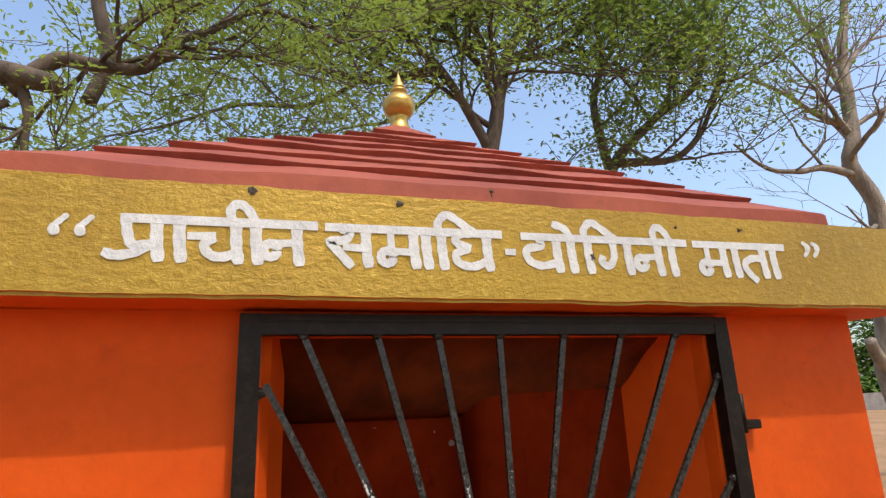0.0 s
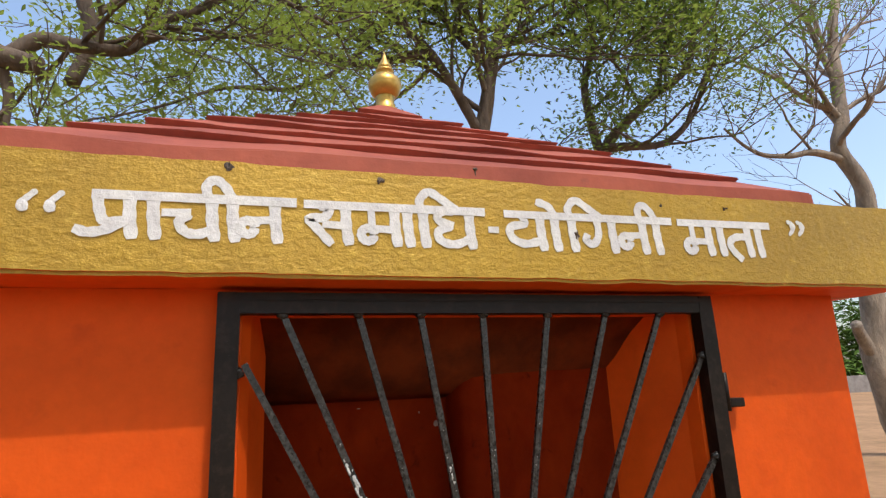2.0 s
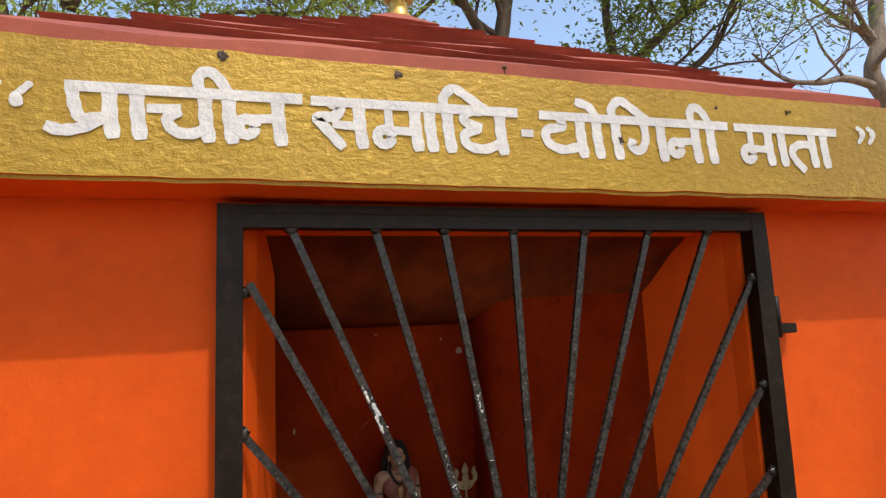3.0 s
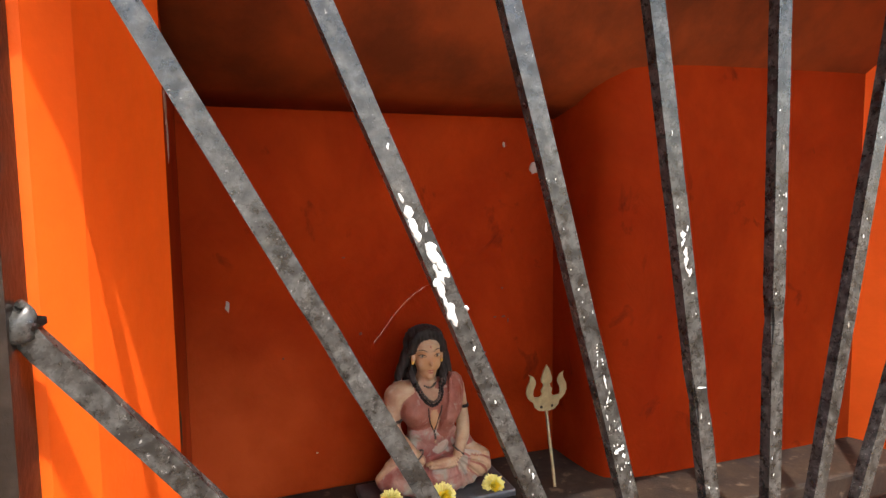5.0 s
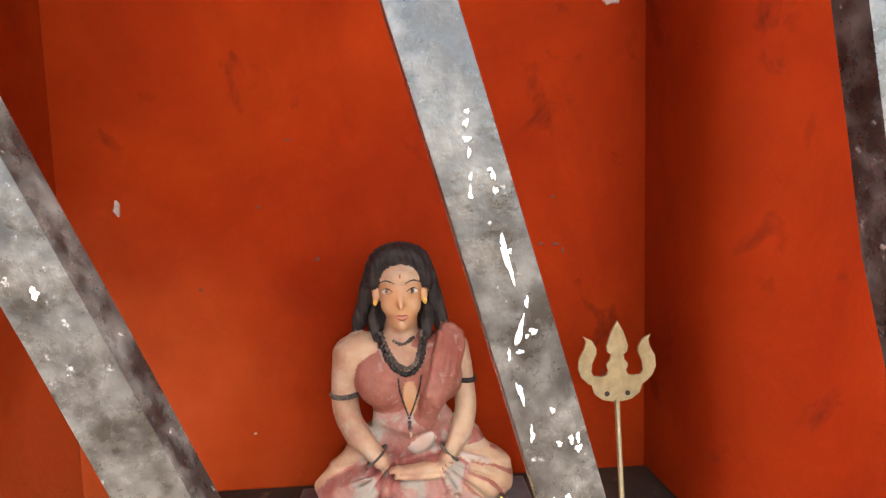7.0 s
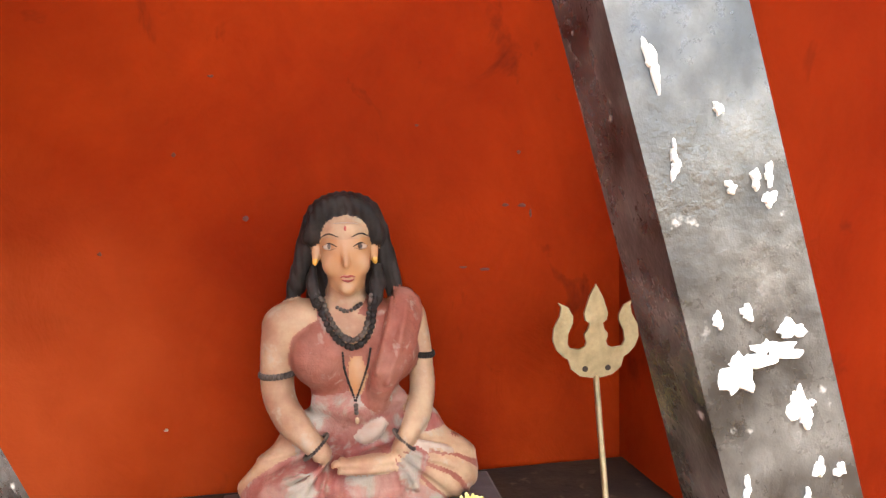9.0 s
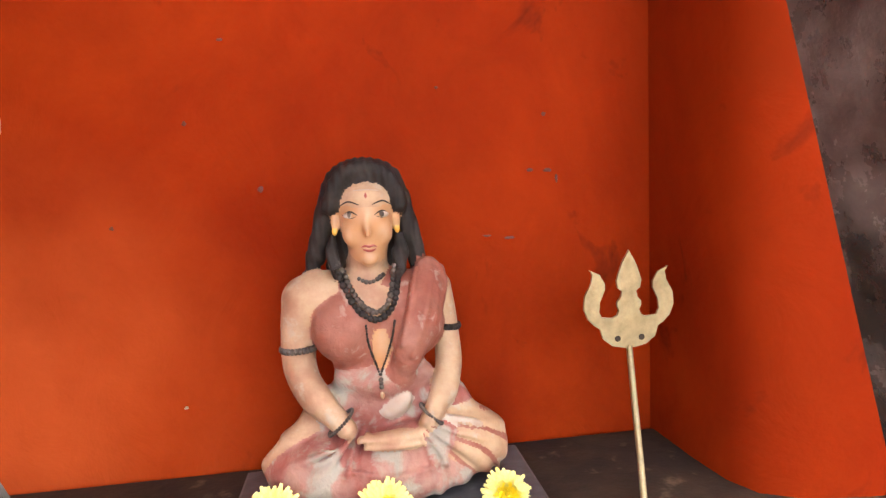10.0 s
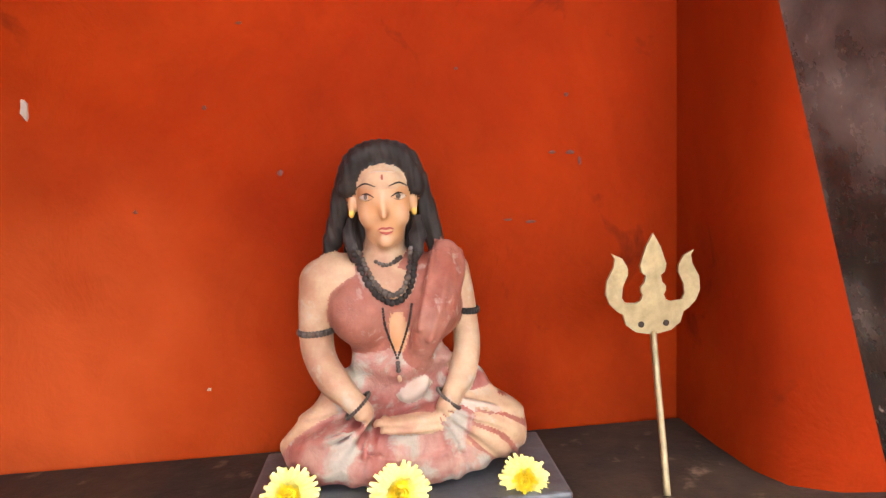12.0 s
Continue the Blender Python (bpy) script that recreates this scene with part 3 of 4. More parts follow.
def member(name, a, b, width, y0, y1, mat=M_BLACK, label="", bevel=0.0025, owner=None, wob=0.0):
    """A straight bar of rectangular section between two points of the gate's plane."""
    a, b = Vector((a[0], 0, a[1])), Vector((b[0], 0, b[1]))
    d = (b - a).normalized()
    nrm = Vector((-d.z, 0, d.x))
    bm = bmesh.new()
    n = 24 if wob else 1
    rings = []
    for i in range(n + 1):
        c = a + (b - a) * i / n
        j = wob * noise.noise(c * 40)
        rings.append([bm.verts.new((c + nrm * (s * width / 2 + j) + Vector((0, y, 0))).to_tuple()) for s, y in ((-1, y0), (1, y0), (1, y1), (-1, y1))])
    for p, q in zip(rings[:-1], rings[1:]):
        for k in range(4):
            bm.faces.new((p[k], p[(k + 1) % 4], q[(k + 1) % 4], q[k]))
    bm.faces.new(rings[0][::-1]), bm.faces.new(rings[-1])
    bmesh.ops.bevel(bm, geom=[e for e in bm.edges if abs((e.verts[0].co - e.verts[1].co).normalized().dot(d)) > 0.9], offset=bevel, segments=2, affect="EDGES")
    return part(name, bm, mat, owner or gate, label)


F = 0.038
member("stile", (-W + F / 2, BOT), (-W + F / 2, TOP), F, -0.016, 0.016, wob=0.0006)
member("stile", (W - F / 2, BOT), (W - F / 2, TOP), F, -0.016, 0.016, wob=0.0006)
member("top_rail", (-W + F, TOP - F / 2), (W - F, TOP - F / 2), F, -0.0155, 0.0155, wob=0.0006)
member("top_lip", (-W + F, TOP - F * 0.28), (W - F, TOP - F * 0.28), 0.010, -0.0195, -0.0155)
member("middle_rail", (-W + F, 1.0), (W - F, 1.0), F, -0.0155, 0.0155)
member("bottom_rail", (-W + F, 0.06), (W - F, 0.06), F, -0.0155, 0.0155)
# fanned upper bars: head and foot of each
HEADS = [(-0.4177, 1.642), (-0.2808, 1.642), (-0.1599, 1.642), (-0.0298, 1.642), (0.115, 1.642), (0.254, 1.642), (0.392, 1.642)]
FEET = [(-0.1467, 1.018), (-0.1063, 1.019), (-0.0691, 1.103), (-0.0192, 1.112), (0.022, 1.112), (0.066, 1.098), (0.112, 1.060)]
bars = []
for a, b in zip(HEADS, FEET):
    bars.append(member("fan_bar", a, b, 0.0120, -0.0056, 0.0032, M_BAR, bevel=0.0019, wob=0.0005))
for a, b in (((-0.482, 1.555), (-0.193, 1.018)), ((-0.492, 1.326), (-0.250, 1.018)), ((0.492, 1.546), (0.150, 1.018)), ((0.492, 1.332), (0.225, 1.018)), ((0.492, 1.166), (0.315, 1.018))):
    bars.append(member("fan_bar", a, b, 0.0120, -0.0056, 0.0032, M_BAR, bevel=0.0019, wob=0.0005))
bm = add_tube(bmesh.new(), [(0.0 + 0.10 * math.cos(a), 0, 1.018 + 0.10 * math.sin(a)) for a in (math.pi * k / 20 for k in range(21))], 0.0075, 8)
part("half_ring", bm, M_BAR, gate, smooth=True)
for k in range(9):
    x = -0.40 + 0.1 * k
    member("lower_bar", (x, 0.079), (x, 0.981), 0.0112, -0.0056, 0.0030, M_BAR, bevel=0.0012)
# weld beads where bars meet the frame
for x, z in [(-0.492, 1.540), (-0.492, 1.328), (0.492, 1.548), (0.492, 1.334), (0.492, 1.168), (-0.492, 1.205)] + HEADS:
    bm = add_ball(bmesh.new(), (x, -0.004, z), (0.0105, 0.008, 0.0095), u=10, v=8)
    for v in bm.verts:
        v.co += Vector((noise.noise(v.co * 220), noise.noise(v.co * 240 + Vector((5, 0, 0))), noise.noise(v.co * 260))) * 0.005
    part("weld_bead", bm, M_BAR, gate, smooth=True)


def on_bar(i, z, y=-0.0057):
    a, b = HEADS[i], FEET[i]
    t = (a[1] - z) / (a[1] - b[1])
    return Vector((a[0] + (b[0] - a[0]) * t, y, z))


def blob(p, size, d, seed, label="dried white paint drip"):
    bm = add_ball(bmesh.new(), (0, 0, 0), (size[0], size[1], size[2]), u=14, v=10)
    turn = Vector((0, 0, 1)).rotation_difference(Vector(d)).to_matrix()
    for v in bm.verts:
        v.co += Vector((noise.noise(v.co * 260 + Vector((seed, 0, 0))), 0.4 * noise.noise(v.co * 220), noise.noise(v.co * 180 + Vector((0, seed, 0))))) * size[0] * 0.9
        v.co = turn @ v.co + p
    return part("paint_drip", bm, M_FLAKE, gate, label, smooth=True)


along = (Vector((HEADS[0][0], 0, HEADS[0][1])) - Vector((FEET[0][0], 0, FEET[0][1]))).normalized()
for k in range(26):
    r = random.Random(200 + k)
    z = r.uniform(1.312, 1.385)
    side = -0.0032 if z < 1.335 or z > 1.36 else r.uniform(-0.002, 0.004)
    blob(on_bar(0, z) + Vector((side + r.uniform(-0.0012, 0.0012), 0, 0)), (0.0021 * r.uniform(0.6, 1.2), 0.0007, 0.0055 * r.uniform(0.5, 1.1)), along, k)
blob(on_bar(0, 1.318) + Vector((0.0070, 0.001, 0)), (0.0018, 0.0018, 0.0022), along, 4)
def splat(i, z, u, w, h, seed, lean=0.0, label="splashed white paint"):
    """A thin ragged patch of dried paint on the face of a fan bar."""
    r = random.Random(seed)
    ph = [r.uniform(0, 6.28) for k in range(4)]
    bm = bmesh.new()
    rings = []
    for q, lift in ((1.0, -0.0002), (0.85, 0.00006), (0.4, 0.00012)):
        ring = []
        for k in range(28):
            a = 2 * math.pi * k / 28
            g = q * (1 + 0.22 * math.sin(2 * a + ph[0]) + 0.2 * math.sin(3 * a + ph[1]) + 0.16 * math.sin(5 * a + ph[2]) + 0.12 * math.sin(9 * a + ph[3]))
            x, y = w * g * math.cos(a), h * g * math.sin(a)
            ring.append(bm.verts.new((x + y * lean, -lift, y)))
        rings.append(ring)
    for p, q in zip(rings[:-1], rings[1:]):
        for k in range(28):
            bm.faces.new((p[k], p[(k + 1) % 28], q[(k + 1) % 28], q[k]))
    bm.faces.new(rings[-1])
    bmesh.ops.translate(bm, verts=bm.verts, vec=on_bar(i, z, -0.0058) + Vector((u, 0, 0)))
    return part("paint_splash", bm, M_FLAKE, gate, label)


for k, (z, u, w, h, lean) in enumerate([(1.2145, 0.0005, 0.0040, 0.0013, 0.3), (1.2130, -0.0028, 0.0018, 0.0026, 0.0), (1.2165, 0.0030, 0.0016, 0.0011, 0.2), (1.2100, 0.002, 0.0012, 0.0022, -0.2),
                                        (1.262, 0.0012, 0.0007, 0.0060, -0.3), (1.249, -0.0004, 0.0006, 0.0040, 0.2), (1.238, -0.0035, 0.0008, 0.0022, -0.3), (1.229, 0.0030, 0.0006, 0.0010, 0.0)]):
    splat(1, z, u, w * 0.72, h * 0.72, 600 + k, lean)
for k in range(44):
    r = random.Random(300 + k)
    splat(1, r.uniform(1.19, 1.40 if k < 20 else 1.29), r.uniform(-0.0046, 0.0046), r.uniform(0.00022, 0.0006), r.uniform(0.0003, 0.0010), 320 + k)
for k in range(34):
    r = random.Random(700 + k)
    splat(r.choice((0, 2, 3, 4)), r.uniform(1.17, 1.45), r.uniform(-0.0045, 0.0045), r.uniform(0.0003, 0.0008), r.uniform(0.0004, 0.0020), 720 + k)
splat(2, 1.248, 0.0, 0.0036, 0.0006, 10)
for k in range(9):
    r = random.Random(400 + k)
    splat(2, r.uniform(1.328, 1.362), r.uniform(-0.002, 0.002), 0.0011, 0.0024, 410 + k, r.uniform(-0.5, 0.5), "grey scraped paint patch")

# a strand of old cobweb on the bars
web = thing("cobweb_strand", "fine dusty cobweb strand hanging from the gate's bars", "cobweb", on_bar(0, 1.335, 0.0))
bm = add_tube(bmesh.new(), smooth_path([(0.0000, 0.0030, 0.0000), (-0.0214, -0.0067, -0.0090), (-0.0429, -0.0134, -0.0299)], 8), 0.00004, 5)
part("strand", bm, M_CHIP, web)

# slide bolt on the gate
bolt = new("slide_bolt")
bolt.parent = gate
bolt.location = (-0.42, -0.045, 1.195)
bolt.rotation_euler = (0, radians(-4), 0)
tagged(bolt, "worn steel slide bolt with a tab handle")
part("bolt_rod", add_tube(bmesh.new(), [(-0.155, 0, -0.012), (0.128, 0, -0.012)], 0.0085, 14), M_STEEL, bolt, smooth=True)
part("bolt_collar", add_tube(bmesh.new(), [(0.048, 0, -0.010), (0.078, 0, -0.010)], 0.0155, 12), M_BAR, bolt, smooth=True)
part("bolt_collar", add_tube(bmesh.new(), [(-0.128, 0, -0.012), (-0.090, 0, -0.012)], 0.0135, 12), M_BAR, bolt, smooth=True)
part("bolt_plate", box((-0.085, 0.006, 0.002), (0.055, 0.014, 0.014), 0.0015), M_BLACK, bolt)
part("bolt_bracket", box((-0.095, 0.004, -0.03), (-0.045, 0.034, 0.010), 0.002), M_BLACK, bolt)
part("bolt_tab", box((-0.018, -0.006, -0.062), (0.026, 0.002, -0.014), 0.002), M_STEEL, bolt)
keeper = thing("bolt_keeper", "dark iron keeper plate let into the orange wall", "bracket", (-0.578, 0.006, 1.17))
part("plate", box((-0.006, -0.045, -0.06), (0.006, 0.016, 0.05), 0.004), M_BLACK, keeper)
hasp = new("hinge")
hasp.parent = gate
tagged(hasp, "black iron gate hinge with a pin arm")
part("hinge_leaf", box((0.526, -0.010, 1.43), (0.546, 0.010, 1.502), 0.003), M_BLACK, hasp)
part("hinge_arm", box((0.546, -0.008, 1.432), (0.588, 0.022, 1.452), 0.003), M_BLACK, hasp)
part("hinge_pin", add_tube(bmesh.new(), [(0.536, -0.012, 1.425), (0.536, -0.012, 1.508)], 0.006, 10), M_BLACK, hasp, smooth=True)
# ---- on the altar ----
slab = thing("base_slab", "grey stone slab under the seated statue", "slab", (-0.190, 0.285, SHELF))
part("slab_block", box((-0.083, -0.036, 0), (0.084, 0.040, 0.0085), 0.002), M_SLAB, slab)
SLAB_TOP = SHELF + 0.0085


def statue():
    """A seated painted figure: rounded forms blended into one skin, drawn up from its seat in small units."""
    s, STEP = 0.000303, 3.0
    LO, HI = np.array((-240.0, -150.0, -6.0)), np.array((285.0, 110.0, 626.0))
    shape = np.ceil((HI - LO) / STEP).astype(int)
    SK, FA, CL, LA, HA, BE, EA, LI, PA = range(9)
    field = np.full(shape, 60.0, np.float32)
    paint = np.full(shape, LA, np.int8)
    near = np.full(shape, 60.0, np.float32)
    axes = [np.arange(shape[i], dtype=np.float32) * STEP + LO[i] for i in range(3)]

    def window(lo, hi):
        a = [max(int((lo[i] - LO[i] - 45) / STEP), 0) for i in range(3)]
        b = [min(int((hi[i] - LO[i] + 45) / STEP) + 2, shape[i]) for i in range(3)]
        w = tuple(slice(a[i], b[i]) for i in range(3))
        return w, axes[0][w[0]][:, None, None], axes[1][w[1]][None, :, None], axes[2][w[2]][None, None, :]

    def blend_in(w, d, mat, k):
        f = field[w]
        h = np.maximum(k - np.abs(f - d), 0.0) / k
        field[w] = np.minimum(f, d) - h * h * k * 0.25
        closer = d < near[w]
        paint[w] = np.where(closer, mat, paint[w])
        near[w] = np.minimum(near[w], d)

    def ball(x, z, y, rx, rz, ry, mat, k=14.0, lean=0.0):
        m = max(rx, rz) if lean else 0
        w, X, Y, Z = window((x - max(rx, m), y - ry, z - max(rz, m)), (x + max(rx, m), y + ry, z + max(rz, m)))
        c, q = math.cos(radians(lean)), math.sin(radians(lean))
        U, W = (X - x) * c + (Z - z) * q, (Z - z) * c - (X - x) * q
        V_ = Y - y
        r = np.sqrt((U / rx) ** 2 + (V_ / ry) ** 2 + (W / rz) ** 2)
        g = np.sqrt((U / rx ** 2) ** 2 + (V_ / ry ** 2) ** 2 + (W / rz ** 2) ** 2) + 1e-6
        blend_in(w, (r * (r - 1) / g).astype(np.float32), mat, k)

    def limb(pts, radii, mat, k=10.0, flat=1.0, steps=5):
        path = smooth_path([Vector((p[0], p[2], p[1])) for p in pts], steps)
        n = len(pts) - 1
        rr = []
        for i in range(len(path)):
            t = i / steps
            j = min(int(t), n - 1)
            rr.append(radii[j] + (radii[j + 1] - radii[j]) * (t - j))
        big = max(radii)
        lo = [min(p[i] for p in path) - big for i in range(3)]
        hi = [max(p[i] for p in path) + big for i in range(3)]
        w, X, Y, Z = window(lo, hi)
        best = None
        for a, b, ra, rb in zip(path[:-1], path[1:], rr[:-1], rr[1:]):
            e = b - a
            t = np.clip(((X - a.x) * e.x + (Y - a.y) * e.y + (Z - a.z) * e.z) / max(e.length_squared, 1e-6), 0, 1)
            d = np.sqrt((X - a.x - t * e.x) ** 2 + ((Y - a.y - t * e.y) / flat) ** 2 + (Z - a.z - t * e.z) ** 2) - (ra + (rb - ra) * t)
            best = d if best is None else np.minimum(best, d)
        blend_in(w, (best * min(flat, 1.0)).astype(np.float32), mat, k)

    # crossed legs under cloth
    ball(20, 52, 6, 215, 56, 96, LA, 20)
    ball(-112, 62, -30, 96, 58, 78, LA, 24, 14)
    ball(165, 84, -22, 92, 66, 74, SK, 24, -16)
    ball(20, 42, -72, 150, 42, 52, LA, 26)
    limb([(-110, 140, -14), (-165, 104, -30), (-205, 72, -30)], [26, 20, 12], SK, 16)
    limb([(-90, 150, 0), (20, 140, 10), (140, 150, 0)], [44, 52, 44], LA, 26)
    ball(60, 96, -66, 96, 40, 40, LA, 24, 12)
    # folds over the lap
    for j in range(6):
        limb([(96 + 14 * j, 146 - 3 * j, -62 - 5 * j), (168 + 9 * j, 134 - 15 * j, -80 + j), (226 + 2 * j, 88 - 15 * j, -52 + 4 * j)], [3, 6.5, 3], SK if j % 3 else PA, 7)
    for j in range(6):
        limb([(-52 - 8 * j, 120 - 9 * j, -88 - 2 * j), (-112, 100 - 13 * j, -98), (-186 + 4 * j, 62 - 9 * j, -58 - 4 * j)], [2, 5, 2], LA, 8)
    for j in range(5):
        limb([(-60 + 16 * j, 76 - 12 * j, -108), (26, 62 - 11 * j, -118), (118 - 10 * j, 72 - 13 * j, -104)], [2, 4.5, 2], LA, 8)
    # waist and chest
    ball(16, 200, 8, 92, 70, 60, LA, 24)
    limb([(-60, 214, -16), (20, 204, -46), (98, 216, -14)], [14, 16, 14], LA, 18)
    ball(6, 268, 12, 92, 78, 56, CL, 20)
    ball(8, 336, 12, 118, 70, 58, CL, 24)
    ball(-56, 306, -24, 56, 60, 44, CL, 24)
    ball(80, 308, -22, 56, 62, 44, CL, 24)
    ball(10, 372, 10, 104, 40, 46, CL, 22)
    ball(8, 352, -34, 44, 28, 20, SK, 14)
    ball(14, 268, -42, 14, 32, 9, FA, 8)
    # loose end of the robe over one shoulder
    limb([(112, 404, -2), (100, 352, -42), (74, 286, -66), (50, 224, -52)], [26, 30, 30, 20], CL, 16, 0.6)
    limb([(138, 402, 2), (134, 360, -26), (112, 300, -52)], [9, 9, 8], CL, 8)
    limb([(88, 412, -22), (72, 352, -62), (52, 284, -80)], [5, 6, 5], CL, 7)
    limb([(116, 406, -20), (98, 340, -70), (70, 262, -82)], [5, 6, 4], CL, 7)
    # bare shoulder and arms
    ball(-102, 372, 6, 62, 40, 40, SK, 20, 14)
    limb([(-128, 362, 4), (-138, 300, 0), (-138, 236, -6), (-112, 190, -40), (-54, 142, -84)], [38, 33, 31, 29, 17], SK, 10)
    limb([(134, 372, 8), (143, 300, 4), (146, 238, -6), (134, 192, -38), (92, 143, -84)], [24, 25, 26, 25, 16], SK, 10)
    # joined palms and the pale cloth above them
    ball(26, 124, -92, 66, 10, 18, SK, 8)
    ball(30, 112, -97, 58, 8, 17, SK, 6)
    limb([(-20, 132, -90), (28, 118, -106), (78, 130, -90)], [5, 5, 5], SK, 4)
    ball(40, 164, -48, 30, 15, 10, PA, 12, 30)
    # neck and head
    limb([(-3, 376, 8), (-3, 410, 4), (0, 450, 0)], [48, 37, 34], SK, 14)
    ball(0, 504, -6, 50, 66, 52, FA, 10)
    ball(1, 452, -12, 32, 32, 34, FA, 16)
    ball(0, 540, -8, 47, 34, 50, SK, 12)
    ball(-30, 478, -34, 15, 18, 14, FA, 14)
    ball(31, 478, -34, 15, 18, 14, FA, 14)
    limb([(-1, 520, -50), (-1, 496, -58), (0, 479, -63)], [3, 4.5, 6], FA, 10)
    ball(2, 453, -46, 12, 5, 4, FA, 4)
    ball(2, 434, -42, 13, 10, 8, FA, 12)
    # long hair over the back and shoulders
    ball(-1, 552, 20, 82, 66, 58, HA, 8)
    limb([(-8, 594, -20), (-44, 578, -26), (-66, 530, -16)], [15, 17, 16], HA, 8)
    limb([(2, 594, -20), (40, 578, -26), (62, 530, -16)], [15, 17, 16], HA, 8)
    limb([(-72, 540, 4), (-82, 490, 16), (-98, 440, 26), (-116, 398, 22)], [18, 20, 20, 8], HA, 10)
    limb([(68, 540, 4), (78, 490, 14), (90, 446, 22), (98, 414, 24)], [18, 20, 21, 16], HA, 10)
    limb([(-2, 540, 40), (-4, 470, 46), (-4, 400, 48)], [62, 72, 78], HA, 8, 0.6)
    limb([(-64, 470, -6), (-66, 440, -16), (-58, 408, -34)], [8, 13, 9], HA, 6)
    limb([(60, 470, -6), (60, 440, -20), (54, 410, -40)], [9, 16, 12], HA, 6)
    for ear in (-57, 54):
        ball(ear, 500, -14, 9, 17, 9, FA, 4)
        ball(ear * 1.04, 484, -18, 6, 8, 6, EA, 3)
    # strands in the hair and gathered cloth over the knees
    X, Y, Z = axes[0][:, None, None], axes[1][None, :, None], axes[2][None, None, :]
    field += np.where(paint == HA, 1.3 * np.sin(0.42 * X + 0.05 * Z + 2 * np.sin(0.03 * Z)), 0).astype(np.float32)
    cloth = np.clip((150 - Z) / 30, 0, 1) * np.clip((10 - Y) / 40, 0, 1)
    for side, cx, cz, folds in ((1, 62, 168, 27), (-1, -6, 176, 25)):
        out = np.clip(side * (X - cx) / 45, 0, 1)
        turn = np.arctan2(Z - cz, np.abs(X - cx) + 1)
        wave = np.sin(folds * turn + 1.2 * np.sin(0.035 * X + 0.02 * Y) + 0.8 * np.sin(0.05 * Z))
        field += (cloth * out * 2.6 * (wave - 0.5 * np.abs(wave)) * (paint != HA)).astype(np.float32)
        paint[:] = np.where((cloth * out * (wave > 0.75) * (side > 0) * (paint == SK)) > 0.3, CL, paint)
    # uneven plaster
    rough = random.Random(4)
    for j in range(7):
        a, b, c = (rough.uniform(0.02, 0.07) for i in range(3))
        ph = rough.uniform(0, 6)
        field += 0.40 * (np.sin(axes[0] * a + ph)[:, None, None] * np.sin(axes[1] * b + 2 * ph)[None, :, None] * np.sin(axes[2] * c + ph)[None, None, :]).astype(np.float32)

    def front(x, z):
        """Depth of the first surface seen from the front, evened between four columns."""
        fx, fz = (x - LO[0]) / STEP, (z - LO[2]) / STEP
        out = 0.0
        for i, wi in ((int(fx), 1 - fx % 1), (int(fx) + 1, fx % 1)):
            for k, wk in ((int(fz), 1 - fz % 1), (int(fz) + 1, fz % 1)):
                col = field[min(max(i, 0), shape[0] - 1), :, min(max(k, 0), shape[2] - 1)]
                j = max(int(np.argmax(col < 0)), 1)
                out += wi * wk * float(axes[1][j - 1] + STEP * col[j - 1] / (col[j - 1] - col[j] + 1e-6))
        return out

    # skin of the field: one point in each crossed cell, quads across crossed edges
    inside = field < 0
    total, count = np.zeros((*(shape - 1), 3), np.float32), np.zeros(shape - 1, np.float32)
    grid = np.stack(np.meshgrid(*axes, indexing="ij"), -1)
    span = [slice(0, -1), slice(1, None)]
    corners = [(i, j, k) for i in (0, 1) for j in (0, 1) for k in (0, 1)]
    for a in corners:
        for b in corners:
            if sum(b) - sum(a) == 1 and all(q >= p for p, q in zip(a, b)):
                sa, sb = tuple(span[i] for i in a), tuple(span[i] for i in b)
                cross = inside[sa] != inside[sb]
                t = np.where(cross, field[sa] / np.where(cross, field[sa] - field[sb], 1), 0)[..., None]
                total += np.where(cross[..., None], grid[sa] + (grid[sb] - grid[sa]) * t, 0)
                count += cross
    used = count > 0
    number = np.full(shape - 1, -1, np.int64)
    number[used] = np.arange(used.sum())
    points = total[used] / count[used][:, None]
    tint = paint[:-1, :-1, :-1][used]
    quads = []
    for axis in range(3):
        sa, sb = [slice(1, -1)] * 3, [slice(1, -1)] * 3
        sa[axis], sb[axis] = slice(0, -1), slice(1, None)
        at = np.argwhere(inside[tuple(sa)] != inside[tuple(sb)])
        off = np.ones(3, int)
        off[axis] = 0
        at = at + off
        u, v = [i for i in range(3) if i != axis]
        eu, ev = np.zeros(3, int), np.zeros(3, int)
        eu[u], ev[v] = 1, 1
        quads.append(np.stack([number[tuple((at - d).T)] for d in (eu * 0, eu, eu + ev, ev)], 1))
    quads = np.concatenate(quads)
    quads = quads[(quads >= 0).all(1)]
    bm = bmesh.new()
    vs = [bm.verts.new(p) for p in (points * s).tolist()]
    for q in quads.tolist():
        f = bm.faces.new([vs[i] for i in q])
        f.material_index = int(tint[q[0]])

    def dab(x, z, rx, rz, mat, lift=0.0, thick=1.6, u=12, v=8):
        add_ball(bm, (x * s, (front(x, z) + lift) * s, z * s), (rx * s, thick * s, rz * s), mat, u, v)

    def stroke(pts, wide, mat, n=10):
        """A painted line that follows the surface."""
        path = smooth_path([Vector((x, 0, z)) for x, z in pts], n)
        out = [Vector((p.x * s, (front(p.x, p.z) - 0.5) * s, p.z * s)) for p in path]
        m = len(out) - 1
        add_tube(bm, out, [wide * s * (0.45 + 0.55 * math.sin(math.pi * i / m)) for i in range(m + 1)], 6, mat)

